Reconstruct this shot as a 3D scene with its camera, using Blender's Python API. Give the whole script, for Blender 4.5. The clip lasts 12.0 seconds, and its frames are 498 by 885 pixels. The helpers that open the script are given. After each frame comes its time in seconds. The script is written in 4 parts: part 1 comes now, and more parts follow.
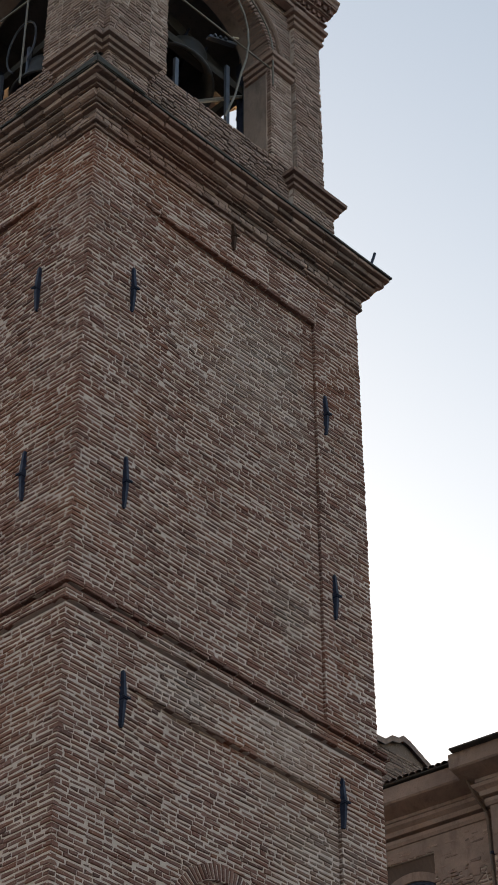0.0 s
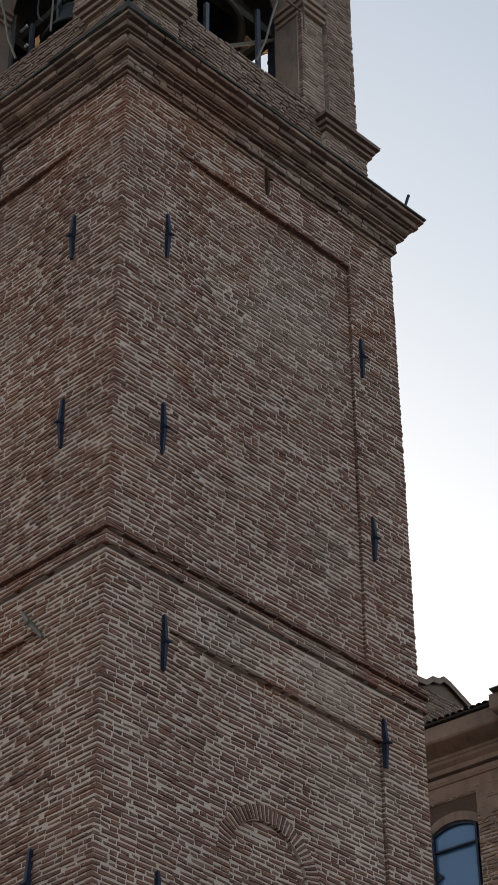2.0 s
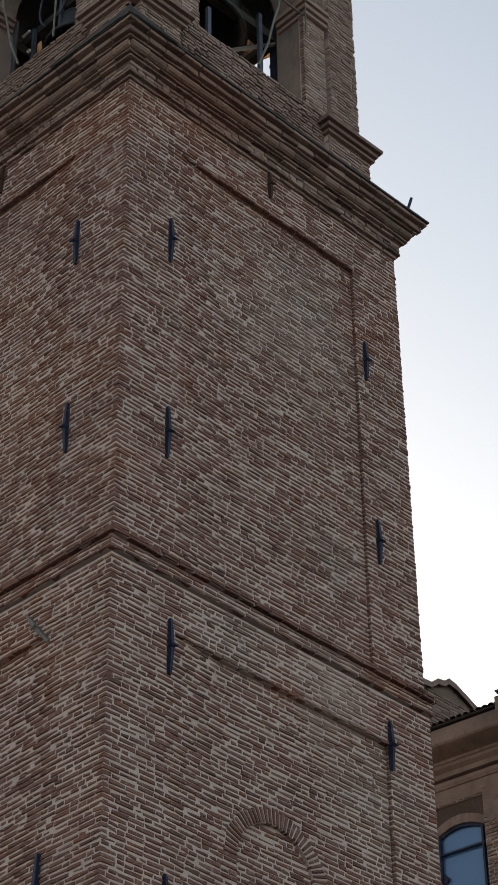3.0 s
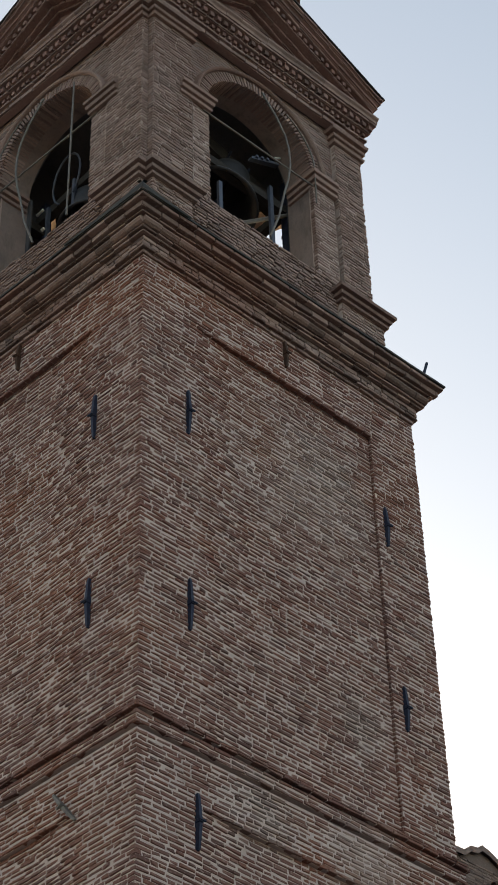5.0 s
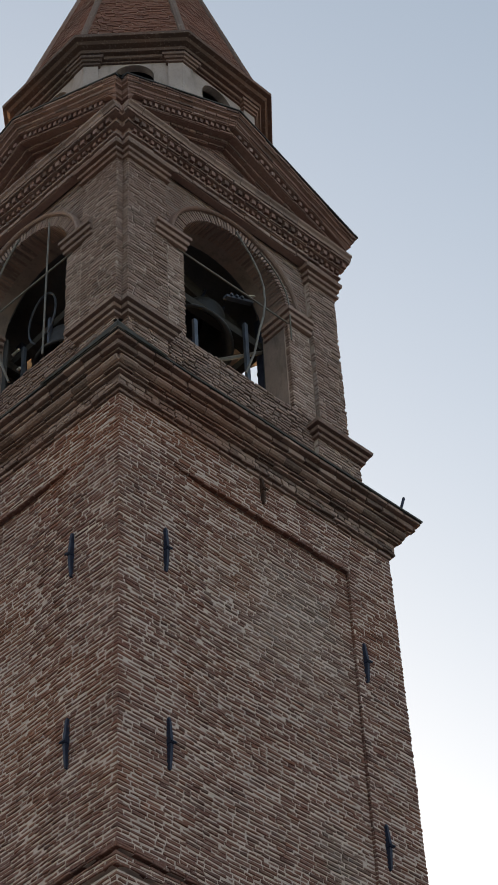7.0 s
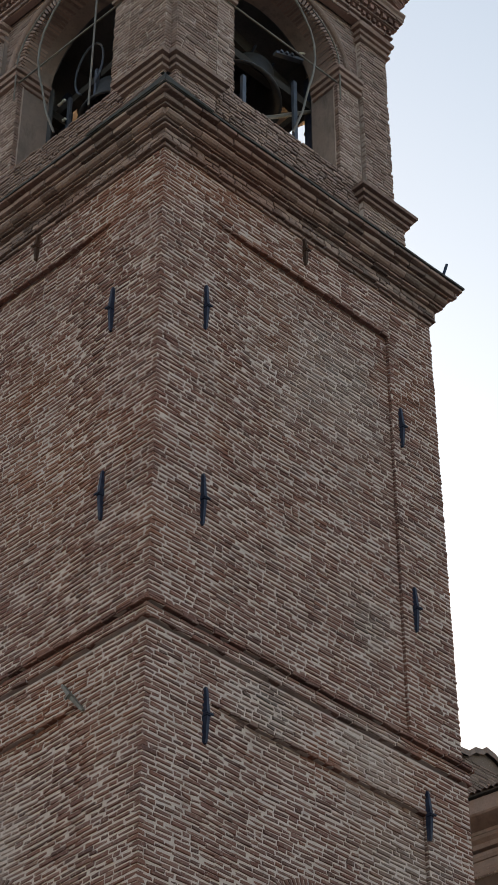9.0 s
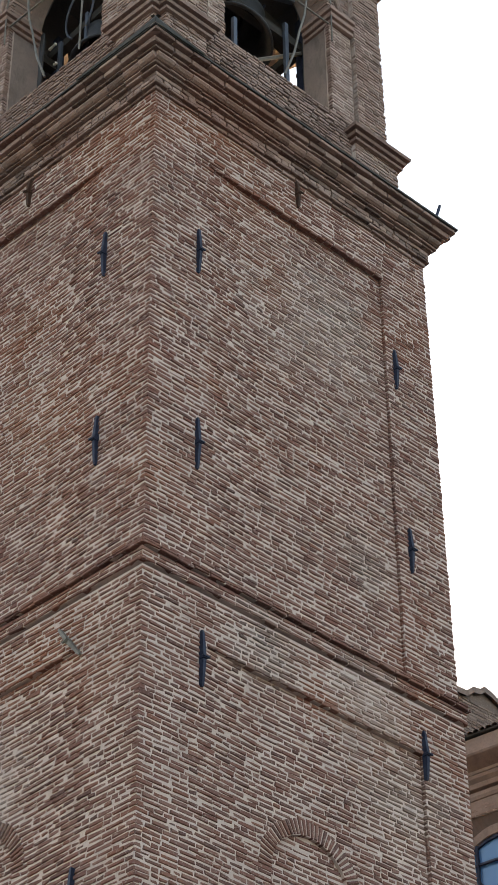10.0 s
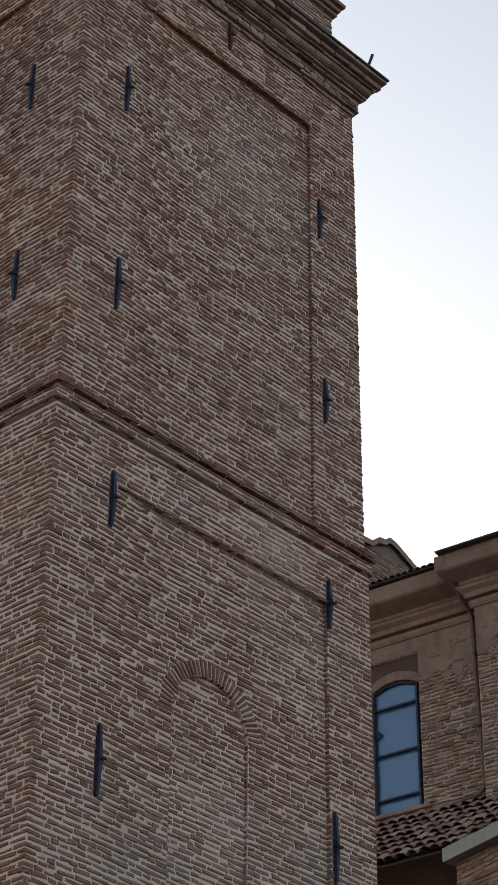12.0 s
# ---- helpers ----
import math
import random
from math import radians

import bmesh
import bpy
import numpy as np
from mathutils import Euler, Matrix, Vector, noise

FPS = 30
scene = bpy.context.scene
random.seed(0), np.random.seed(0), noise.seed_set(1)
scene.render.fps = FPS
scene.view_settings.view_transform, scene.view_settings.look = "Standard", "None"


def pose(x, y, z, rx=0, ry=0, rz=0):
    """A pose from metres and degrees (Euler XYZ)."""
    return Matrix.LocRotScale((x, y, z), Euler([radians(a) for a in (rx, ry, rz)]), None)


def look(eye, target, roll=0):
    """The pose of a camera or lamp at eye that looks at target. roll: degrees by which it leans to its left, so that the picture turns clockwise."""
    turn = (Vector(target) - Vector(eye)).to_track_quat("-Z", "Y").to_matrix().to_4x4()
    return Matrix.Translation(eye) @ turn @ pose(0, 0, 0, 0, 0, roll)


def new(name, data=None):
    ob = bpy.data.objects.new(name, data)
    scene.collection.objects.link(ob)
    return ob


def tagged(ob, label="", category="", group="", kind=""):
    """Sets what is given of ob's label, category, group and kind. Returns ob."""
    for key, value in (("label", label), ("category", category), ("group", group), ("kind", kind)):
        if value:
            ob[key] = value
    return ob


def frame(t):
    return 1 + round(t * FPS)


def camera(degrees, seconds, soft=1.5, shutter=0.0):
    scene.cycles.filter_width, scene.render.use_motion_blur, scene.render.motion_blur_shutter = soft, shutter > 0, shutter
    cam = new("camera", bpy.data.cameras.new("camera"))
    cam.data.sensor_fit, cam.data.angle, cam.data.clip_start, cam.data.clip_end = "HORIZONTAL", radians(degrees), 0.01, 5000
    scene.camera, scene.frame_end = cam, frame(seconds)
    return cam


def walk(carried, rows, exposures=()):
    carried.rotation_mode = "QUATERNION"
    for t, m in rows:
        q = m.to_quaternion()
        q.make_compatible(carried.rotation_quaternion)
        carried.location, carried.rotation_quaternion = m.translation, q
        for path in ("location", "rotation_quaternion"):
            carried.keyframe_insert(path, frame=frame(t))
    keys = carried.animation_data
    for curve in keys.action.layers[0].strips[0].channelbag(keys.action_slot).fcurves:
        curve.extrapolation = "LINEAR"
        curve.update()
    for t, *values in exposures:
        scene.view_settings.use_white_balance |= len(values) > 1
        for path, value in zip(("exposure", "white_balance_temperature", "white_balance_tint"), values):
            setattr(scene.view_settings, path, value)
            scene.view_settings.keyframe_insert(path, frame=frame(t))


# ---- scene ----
cam = camera(13.075, 12.0, soft=1.55)
PATH = [
    (0.0, -10.575, -12.936, 1.631, 130.537, 0.242, -45.053),
    (0.5, -10.551, -12.937, 1.640, 130.266, 0.436, -45.135),
    (1.0, -10.567, -12.919, 1.652, 128.888, 0.081, -44.416),
    (1.5, -10.629, -12.971, 1.563, 129.404, 0.164, -44.846),
    (2.0, -10.619, -12.972, 1.566, 129.102, 0.324, -43.727),
    (2.5, -10.607, -12.955, 1.580, 129.168, 0.125, -44.179),
    (3.0, -10.645, -12.983, 1.549, 129.191, 0.523, -43.443),
    (3.2, -10.638, -12.985, 1.558, 129.840, 0.456, -43.195),
    (4.8, -10.635, -12.972, 1.614, 132.536, 1.642, -42.226),
    (5.0, -10.629, -12.973, 1.597, 133.630, 1.398, -41.935),
    (5.5, -10.613, -12.980, 1.590, 135.771, 2.414, -41.136),
    (6.0, -10.611, -12.963, 1.622, 137.569, 2.386, -42.170),
    (6.5, -10.617, -12.964, 1.563, 137.816, 2.353, -41.394),
    (7.0, -10.623, -12.945, 1.616, 137.245, 2.280, -41.944),
    (7.2, -10.608, -12.963, 1.600, 136.561, 1.616, -42.309),
    (8.8, -10.582, -12.935, 1.617, 131.952, -0.315, -43.240),
    (9.0, -10.605, -12.937, 1.612, 130.943, 0.006, -42.665),
    (9.5, -10.576, -12.953, 1.633, 129.751, 0.335, -42.207),
    (10.0, -10.592, -12.987, 1.591, 129.446, 0.489, -42.312),
    (10.5, -10.633, -12.999, 1.592, 128.923, 0.980, -41.884),
    (11.0, -10.602, -12.960, 1.597, 128.575, 0.731, -43.255),
    (11.5, -10.619, -12.976, 1.601, 128.158, 0.621, -44.401),
    (12.0, -10.620, -12.986, 1.617, 125.261, -0.377, -45.804),
]
walk(cam, [(t, pose(x, y, z, rx, ry, rz)) for t, x, y, z, rx, ry, rz in PATH],
     exposures=[(0.0, 1.5, 8000, 12), (1.2, 1.48, 8000, 12), (2.0, 1.42, 8000, 12), (3.2, 1.43, 8000, 12), (5.0, 1.58, 8000, 12), (6.5, 1.45, 8000, 12), (7.2, 1.45, 8000, 12), (8.8, 1.6, 8000, 12), (9.5, 2.2, 8000, 12), (10.0, 2.35, 8000, 12), (10.6, 2.38, 8000, 12), (11.5, 1.88, 8000, 12), (12.0, 1.55, 8000, 12)])

# ---- sky and sun: clear evening, the sun low behind the tower ----
SUN_AZ, SUN_EL = 21.0, 10.5            # degrees from +y towards +x, and above the horizon
world = bpy.data.worlds.new("evening_sky")
scene.world = world
world.use_nodes = True
wn, wl = world.node_tree.nodes, world.node_tree.links
wn.clear()
sky = wn.new("ShaderNodeTexSky")
sky.sky_type, sky.sun_disc = "NISHITA", False
sky.sun_elevation, sky.sun_rotation = radians(SUN_EL), radians(SUN_AZ)
sky.air_density, sky.dust_density, sky.ozone_density = 1.0, 2.3, 1.0
bg = wn.new("ShaderNodeBackground")
bg.inputs["Strength"].default_value = 0.15
wl.new(sky.outputs[0], bg.inputs[0])
wl.new(bg.outputs[0], wn.new("ShaderNodeOutputWorld").inputs[0])
sun = new("sun", bpy.data.lights.new("sun", "SUN"))
sun.data.energy, sun.data.angle, sun.data.color = 0.35, radians(10), (1.0, 0.86, 0.72)
s_az, s_el = radians(SUN_AZ), radians(SUN_EL)
sun.matrix_world = look((60 * math.sin(s_az), 60 * math.cos(s_az), 60 * math.tan(s_el)), (0, 0, 0))


# ---- materials ----
def nodes_of(name):
    m = bpy.data.materials.new(name)
    m.use_nodes = True
    n, l = m.node_tree.nodes, m.node_tree.links
    return m, n, l, n["Principled BSDF"]


def mix(n, l, a, b, fac, mode="MIX"):
    k = n.new("ShaderNodeMix")
    k.data_type, k.blend_type = "RGBA", mode
    for sock, v in ((k.inputs[0], fac), (k.inputs[6], a), (k.inputs[7], b)):
        if hasattr(v, "links"):
            l.new(v, sock)
        elif isinstance(v, tuple):
            sock.default_value = (*v, 1)
        else:
            sock.default_value = v
    return k.outputs[2]


def noise_tex(n, l, scale, detail=4.0, rough=0.55, stretch=None, distort=0.0):
    geo = n.new("ShaderNodeNewGeometry")
    src = geo.outputs["Position"]
    if stretch:
        mp = n.new("ShaderNodeMapping")
        mp.inputs["Scale"].default_value = stretch
        l.new(src, mp.inputs[0])
        src = mp.outputs[0]
    t = n.new("ShaderNodeTexNoise")
    t.inputs["Scale"].default_value, t.inputs["Detail"].default_value = scale, detail
    t.inputs["Roughness"].default_value, t.inputs["Distortion"].default_value = rough, distort
    l.new(src, t.inputs["Vector"])
    return t.outputs["Fac"]


def ramp(n, l, src, lo, hi):
    r = n.new("ShaderNodeMapRange")
    r.inputs["From Min"].default_value, r.inputs["From Max"].default_value = lo, hi
    l.new(src, r.inputs["Value"])
    return r.outputs[0]


def bump(n, l, bsdf, src, strength=0.4, dist=0.01):
    b = n.new("ShaderNodeBump")
    b.inputs["Strength"].default_value, b.inputs["Distance"].default_value = strength, dist
    l.new(src, b.inputs["Height"])
    l.new(b.outputs[0], bsdf.inputs["Normal"])


def brick_material(name, tones, stain, lime, lime_amount=0.5, blotches=()):
    """Fired brick: a tone of its own for each brick, wide stains, lime smears and pitted faces."""
    m, n, l, p = nodes_of(name)
    geo, obi = n.new("ShaderNodeNewGeometry"), n.new("ShaderNodeObjectInfo")
    add = n.new("ShaderNodeMath")
    l.new(geo.outputs["Random Per Island"], add.inputs[0])
    l.new(obi.outputs["Random"], add.inputs[1])
    fr = n.new("ShaderNodeMath")
    fr.operation = "FRACT"
    l.new(add.outputs[0], fr.inputs[0])
    cr = n.new("ShaderNodeValToRGB")
    cr.color_ramp.interpolation = "LINEAR"
    el = cr.color_ramp.elements
    el[0].position, el[0].color = 0.0, (*tones[0], 1)
    el[1].position, el[1].color = 1.0, (*tones[-1], 1)
    for i, c in enumerate(tones[1:-1], 1):
        e = el.new(i / (len(tones) - 1))
        e.color = (*c, 1)
    l.new(fr.outputs[0], cr.inputs[0])
    wide = ramp(n, l, noise_tex(n, l, 0.42, 3.0, 0.5, None, 0.4), 0.5, 0.68)
    half = n.new("ShaderNodeMath")
    half.operation = "MULTIPLY"
    half.inputs[1].default_value = 0.6
    l.new(wide, half.inputs[0])
    c = mix(n, l, cr.outputs[0], stain, half.outputs[0])
    grime = ramp(n, l, noise_tex(n, l, 1.4, 5.0, 0.65), 0.56, 1.3)
    c = mix(n, l, c, (0.085, 0.062, 0.05), grime)
    smear = ramp(n, l, noise_tex(n, l, 2.6, 6.0, 0.7), 0.6, 0.75)
    sm = n.new("ShaderNodeMath")
    sm.operation = "MULTIPLY"
    sm.inputs[1].default_value = lime_amount
    l.new(smear, sm.inputs[0])
    c = mix(n, l, c, lime, sm.outputs[0])
    ragged = n.new("ShaderNodeMath")
    ragged.operation = "MULTIPLY"
    ragged.inputs[1].default_value = 0.42
    l.new(ramp(n, l, noise_tex(n, l, 26.0, 4.0, 0.7, (1.0, 1.0, 1.6)), 0.56, 0.66), ragged.inputs[0])
    c = mix(n, l, c, lime, ragged.outputs[0])
    for centre, size, weight, tone in blotches:
        far = n.new("ShaderNodeVectorMath")
        far.operation = "DISTANCE"
        far.inputs[1].default_value = centre
        l.new(geo.outputs["Position"], far.inputs[0])
        edge = n.new("ShaderNodeMath")
        edge.operation = "MULTIPLY_ADD"
        edge.inputs[1].default_value = 1.6 * size
        l.new(noise_tex(n, l, 1.7, 5.0, 0.65), edge.inputs[0])
        l.new(far.outputs["Value"], edge.inputs[2])
        soft_ = ramp(n, l, edge.outputs[0], size * 1.75, size * 1.0)
        amount = n.new("ShaderNodeMath")
        amount.operation = "MULTIPLY"
        amount.inputs[1].default_value = weight
        l.new(soft_, amount.inputs[0])
        c = mix(n, l, c, tone, amount.outputs[0])
    fine = noise_tex(n, l, 38.0, 5.0, 0.7)
    c = mix(n, l, c, (0.05, 0.045, 0.04), ramp(n, l, fine, 0.55, 0.85))
    l.new(c, p.inputs["Base Color"])
    p.inputs["Roughness"].default_value = 0.93
    p.inputs["Specular IOR Level"].default_value = 0.25
    bump(n, l, p, fine, 0.8, 0.008)
    return m


def plain_material(name, a, b, scale=3.0, rough=0.85, metal=0.0, grain=40.0, bump_d=0.004, dirt=None, stretch=None):
    """A surface of two tones with fine grain, and dirt streaks where given."""
    m, n, l, p = nodes_of(name)
    c = mix(n, l, a, b, ramp(n, l, noise_tex(n, l, scale, 5.0, 0.65, stretch), 0.35, 0.68))
    if dirt:
        c = mix(n, l, c, dirt, ramp(n, l, noise_tex(n, l, scale * 2.3, 6.0, 0.7, (1, 1, 0.35)), 0.52, 0.75))
    fine = noise_tex(n, l, grain, 4.0, 0.65)
    c = mix(n, l, c, tuple(v * 0.6 for v in a), ramp(n, l, fine, 0.5, 0.9))
    l.new(c, p.inputs["Base Color"])
    p.inputs["Roughness"].default_value, p.inputs["Metallic"].default_value = rough, metal
    p.inputs["Specular IOR Level"].default_value = 0.3
    bump(n, l, p, fine, 0.6, bump_d)
    return m


UMBER = (0.21, 0.083, 0.066)
RUST, CHALK, LICHEN = (0.34, 0.145, 0.092), (0.38, 0.31, 0.285), (0.185, 0.165, 0.152)
TOWER_BRICK = brick_material("tower_brick", [(0.158, 0.07, 0.06), (0.21, 0.096, 0.08), (0.115, 0.058, 0.053), (0.235, 0.12, 0.1), (0.178, 0.088, 0.077), (0.212, 0.09, 0.068)],
                             (0.273, 0.1, 0.057), (0.49, 0.385, 0.345), 0.22,
                             [((-0.1, 1.7, 16.6), 1.3, 0.42, RUST), ((0.1, 0.1, 15.1), 0.6, 0.32, RUST), ((-0.1, 0.5, 12.9), 0.6, 0.3, RUST), ((2.5, 0.0, 18.5), 1.4, 0.3, CHALK),
                              ((3.0, 0.0, 13.6), 0.8, 0.5, CHALK), ((-0.1, 2.3, 12.3), 1.1, 0.5, CHALK), ((2.2, 0.0, 10.2), 1.0, 0.3, CHALK), ((3.6, 0.0, 9.9), 1.3, 0.6, LICHEN), ((1.0, 0.0, 9.4), 1.2, 0.55, LICHEN), ((3.4, 0.0, 12.6), 0.9, 0.5, LICHEN),
                              ((1.6, 0.0, 13.6), 0.7, 0.5, LICHEN), ((3.1, 0.0, 15.4), 0.6, 0.45, LICHEN), ((2.9, 0.0, 18.9), 0.6, 0.4, LICHEN), ((0.9, 0.0, 16.7), 0.2, 0.4, RUST), ((0.4, 0.0, 14.8), 0.2, 0.4, RUST),
                              ((0.3, 0.2, 16.6), 0.9, 0.4, UMBER), ((0.4, 0.1, 14.7), 0.6, 0.4, UMBER), ((2.6, 0.0, 20.3), 0.7, 0.4, UMBER), ((-0.1, 2.4, 19.4), 0.8, 0.4, UMBER), ((3.6, 0.0, 14.6), 0.6, 0.35, UMBER)])
BELFRY_BRICK = brick_material("belfry_brick", [(0.24, 0.155, 0.138), (0.325, 0.218, 0.193), (0.18, 0.122, 0.11), (0.4, 0.278, 0.247)],
                              (0.21, 0.125, 0.104), (0.475, 0.372, 0.338), 0.35)
CHURCH_BRICK = brick_material("church_brick", [(0.19, 0.122, 0.105), (0.28, 0.19, 0.165), (0.12, 0.082, 0.073), (0.32, 0.23, 0.2)],
                              (0.22, 0.14, 0.12), (0.46, 0.37, 0.33), 0.7)
MORTAR = plain_material("lime_mortar", (0.58, 0.452, 0.416), (0.46, 0.354, 0.324), 1.3, 0.95, 0, 60.0, 0.006, (0.353, 0.253, 0.227))
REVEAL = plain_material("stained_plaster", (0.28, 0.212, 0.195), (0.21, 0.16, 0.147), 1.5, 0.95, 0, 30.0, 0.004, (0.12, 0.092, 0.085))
# near-black tone puts the dimness of the bell chamber into the plaster colour
INNER = plain_material("shade_dark_inner_plaster", (0.06, 0.06, 0.068), (0.09, 0.088, 0.095), 1.5, 0.95, 0, 30.0, 0.004)
MOULDING = brick_material("moulded_terracotta", [(0.2, 0.122, 0.106), (0.36, 0.245, 0.215), (0.1, 0.066, 0.06), (0.29, 0.19, 0.165)], (0.24, 0.112, 0.085), (0.47, 0.37, 0.33), 0.45)
RED_BRICK = brick_material("red_pediment_brick", [(0.2, 0.107, 0.092), (0.285, 0.162, 0.14), (0.11, 0.067, 0.06), (0.36, 0.227, 0.2)], (0.17, 0.08, 0.066), (0.44, 0.34, 0.305), 0.25)
PLASTER = plain_material("pale_plaster", (0.44, 0.352, 0.34), (0.34, 0.272, 0.262), 1.6, 0.9, 0, 30.0, 0.004, (0.2, 0.17, 0.155))
CHURCH_PLASTER = plain_material("terracotta_plaster", (0.27, 0.19, 0.167), (0.18, 0.126, 0.111), 2.2, 0.9, 0, 30.0, 0.006, (0.131, 0.086, 0.076))
# church plaster darkened to carry the shadow under the window head
HEAD_PLASTER = plain_material("soffit_shade_plaster", (0.13, 0.09, 0.08), (0.1, 0.07, 0.062), 3.0, 0.9, 0, 30.0, 0.004)
BELFRY_MORTAR = plain_material("grey_mortar", (0.52, 0.4, 0.365), (0.4, 0.305, 0.275), 1.5, 0.95, 0, 60.0, 0.006, (0.222, 0.162, 0.141))
LEAD = plain_material("dark_flashing", (0.04, 0.038, 0.04), (0.075, 0.068, 0.064), 4.0, 0.7, 0.0, 50.0, 0.002)
IRON = plain_material("painted_iron", (0.012, 0.017, 0.04), (0.034, 0.042, 0.075), 8.0, 0.55, 0.3, 80.0, 0.002)
RUSTY = plain_material("rusty_iron", (0.085, 0.04, 0.026), (0.05, 0.028, 0.022), 9.0, 0.8, 0.2, 80.0, 0.003)
BLUE_STEEL = plain_material("blue_grey_steel", (0.11, 0.13, 0.18), (0.07, 0.083, 0.115), 6.0, 0.5, 0.3, 60.0, 0.002)
PORCELAIN = plain_material("white_porcelain", (0.75, 0.73, 0.7), (0.6, 0.58, 0.55), 20.0, 0.25, 0, 60.0, 0.001)
ROD = plain_material("weathered_rod", (0.22, 0.2, 0.18), (0.14, 0.12, 0.11), 8.0, 0.6, 0.5, 80.0, 0.002)
BRONZE = plain_material("dark_bronze", (0.06, 0.062, 0.07), (0.1, 0.1, 0.11), 3.0, 0.55, 0.6, 40.0, 0.002)
TIMBER = plain_material("old_timber", (0.032, 0.028, 0.027), (0.055, 0.047, 0.043), 4.0, 0.85, 0, 50.0, 0.004, None, (1, 6, 6))
GROUND = plain_material("stone_paving", (0.1, 0.096, 0.09), (0.15, 0.143, 0.132), 0.8, 0.9, 0, 12.0, 0.006, (0.07, 0.066, 0.06))
SPIRE_BRICK = brick_material("spire_brick", [(0.19, 0.082, 0.064), (0.22, 0.094, 0.072), (0.25, 0.108, 0.08), (0.2, 0.09, 0.07)], (0.12, 0.068, 0.056), (0.4, 0.29, 0.25), 0.6)
CHURCH_MORTAR = plain_material("crumbling_mortar", (0.46, 0.37, 0.33), (0.33, 0.26, 0.23), 1.8, 0.95, 0, 45.0, 0.008, (0.25, 0.185, 0.155))
PIPE_METAL = plain_material("brown_pipe_metal", (0.17, 0.125, 0.108), (0.1, 0.075, 0.066), 5.0, 0.6, 0.2, 60.0, 0.002)


# ---- mesh helpers ----
def part(name, bm, material, parent=None, label=""):
    """Links a bmesh as one mesh object, under a thing or a part where given."""
    bmesh.ops.recalc_face_normals(bm, faces=bm.faces)
    me = bpy.data.meshes.new(name)
    bm.to_mesh(me)
    bm.free()
    me.materials.append(material)
    ob = new(name, me)
    if parent:
        ob.parent = parent
    return tagged(ob, label)


def box(bm, a, b, to=None):
    """A box between two corners; to maps its points."""
    (x0, y0, z0), (x1, y1, z1) = a, b
    vs = [(x, y, z) for z in (z0, z1) for x, y in ((x0, y0), (x1, y0), (x1, y1), (x0, y1))]
    vs = [bm.verts.new(to(*v) if to else v) for v in vs]
    for f in ((3, 2, 1, 0), (4, 5, 6, 7), (0, 1, 5, 4), (1, 2, 6, 5), (2, 3, 7, 6), (3, 0, 4, 7)):
        bm.faces.new([vs[i] for i in f])
    return vs


def loops(bm, rings, closed=True, cap=False):
    """Quads between rings of points, each ring closed on itself."""
    vr = [[bm.verts.new(p) for p in r] for r in rings]
    n = len(vr[0])
    for a, b in zip(vr, vr[1:]):
        for i in range(n if closed else n - 1):
            j = (i + 1) % n
            bm.faces.new((a[i], a[j], b[j], b[i]))
    if cap:
        bm.faces.new(vr[0])
        bm.faces.new(vr[-1])
    return vr


def plan(x, y):
    """The tower's plan is not quite square: its long side opens a little."""
    return (x + SKEW * y * (1 - x / W), y)


def square_ring(o, z, cuts=1, wob=0.0, notch=0.0):
    """The square outline of the shaft, pushed out by o, at height z."""
    c = [(-o, -o), (W + o, -o), (W + o, W + o), (-o, W + o)]
    out = []
    for (x0, y0), (x1, y1) in zip(c, c[1:] + c[:1]):
        for k in range(cuts):
            f = k / cuts
            w = wob * noise.noise((x0 + (x1 - x0) * f, y0 + (y1 - y0) * f, z * 3))
            out.append((*plan(x0 + (x1 - x0) * f, y0 + (y1 - y0) * f), z + w))
    if notch:
        q = notch - o
        out = [(*plan(q, -o), z)] + out[1:] + [(*plan(-o, q), z), (*plan(q, q), z)]
    return out


def oct_ring(r, z):
    return [(W / 2 + r * math.cos(radians(TURN + 22.5 + 45 * k)), W / 2 + r * math.sin(radians(TURN + 22.5 + 45 * k)), z) for k in range(8)]


def thing(name, label, category, group="", at=(0, 0, 0)):
    ob = new(name)
    ob.empty_display_size = 0.2
    ob.location = at
    return tagged(ob, label, category, group)


def face_r(u, d, z):      # the face that runs along +x
    return (*plan(u, d), z)


def face_l(u, d, z):      # the face that runs along +y
    return (*plan(d, u), z)


def face_back(u, d, z):
    return (*plan(u, W - d), z)


def face_far(u, d, z):
    return (*plan(W - d, u), z)


FACES = (face_r, face_l, face_back, face_far)


def tube(bm, pts, r, sides=6):
    """A round bar along points."""
    pts = [Vector(p) for p in pts]
    rings = []
    for i, p in enumerate(pts):
        d = (pts[min(i + 1, len(pts) - 1)] - pts[max(i - 1, 0)]).normalized()
        a = d.orthogonal().normalized()
        if rings:
            a = (last - d * last.dot(d)).normalized()
        last = a
        b = d.cross(a)
        rings.append([p + r * (a * math.cos(2 * math.pi * k / sides) + b * math.sin(2 * math.pi * k / sides)) for k in range(sides)])
    loops(bm, rings, True, True)


# ---- plan ----
W = 4.4                      # side of the shaft
SKEW = -0.08                 # how far one wall turns out of square
COURSE, BRICK = 0.0579, 0.205  # one brick course, one brick with its joint
Z_MID, Z_TOP = 14.16, 20.66  # string course, underside of the great cornice
LOW = 0.025                  # the lower stage stands out by this much
TURN = 1.5                   # the drum and spire stand a little askew on the tower
NOTCH = 0.115                # re-entrant corner of the belfry stage


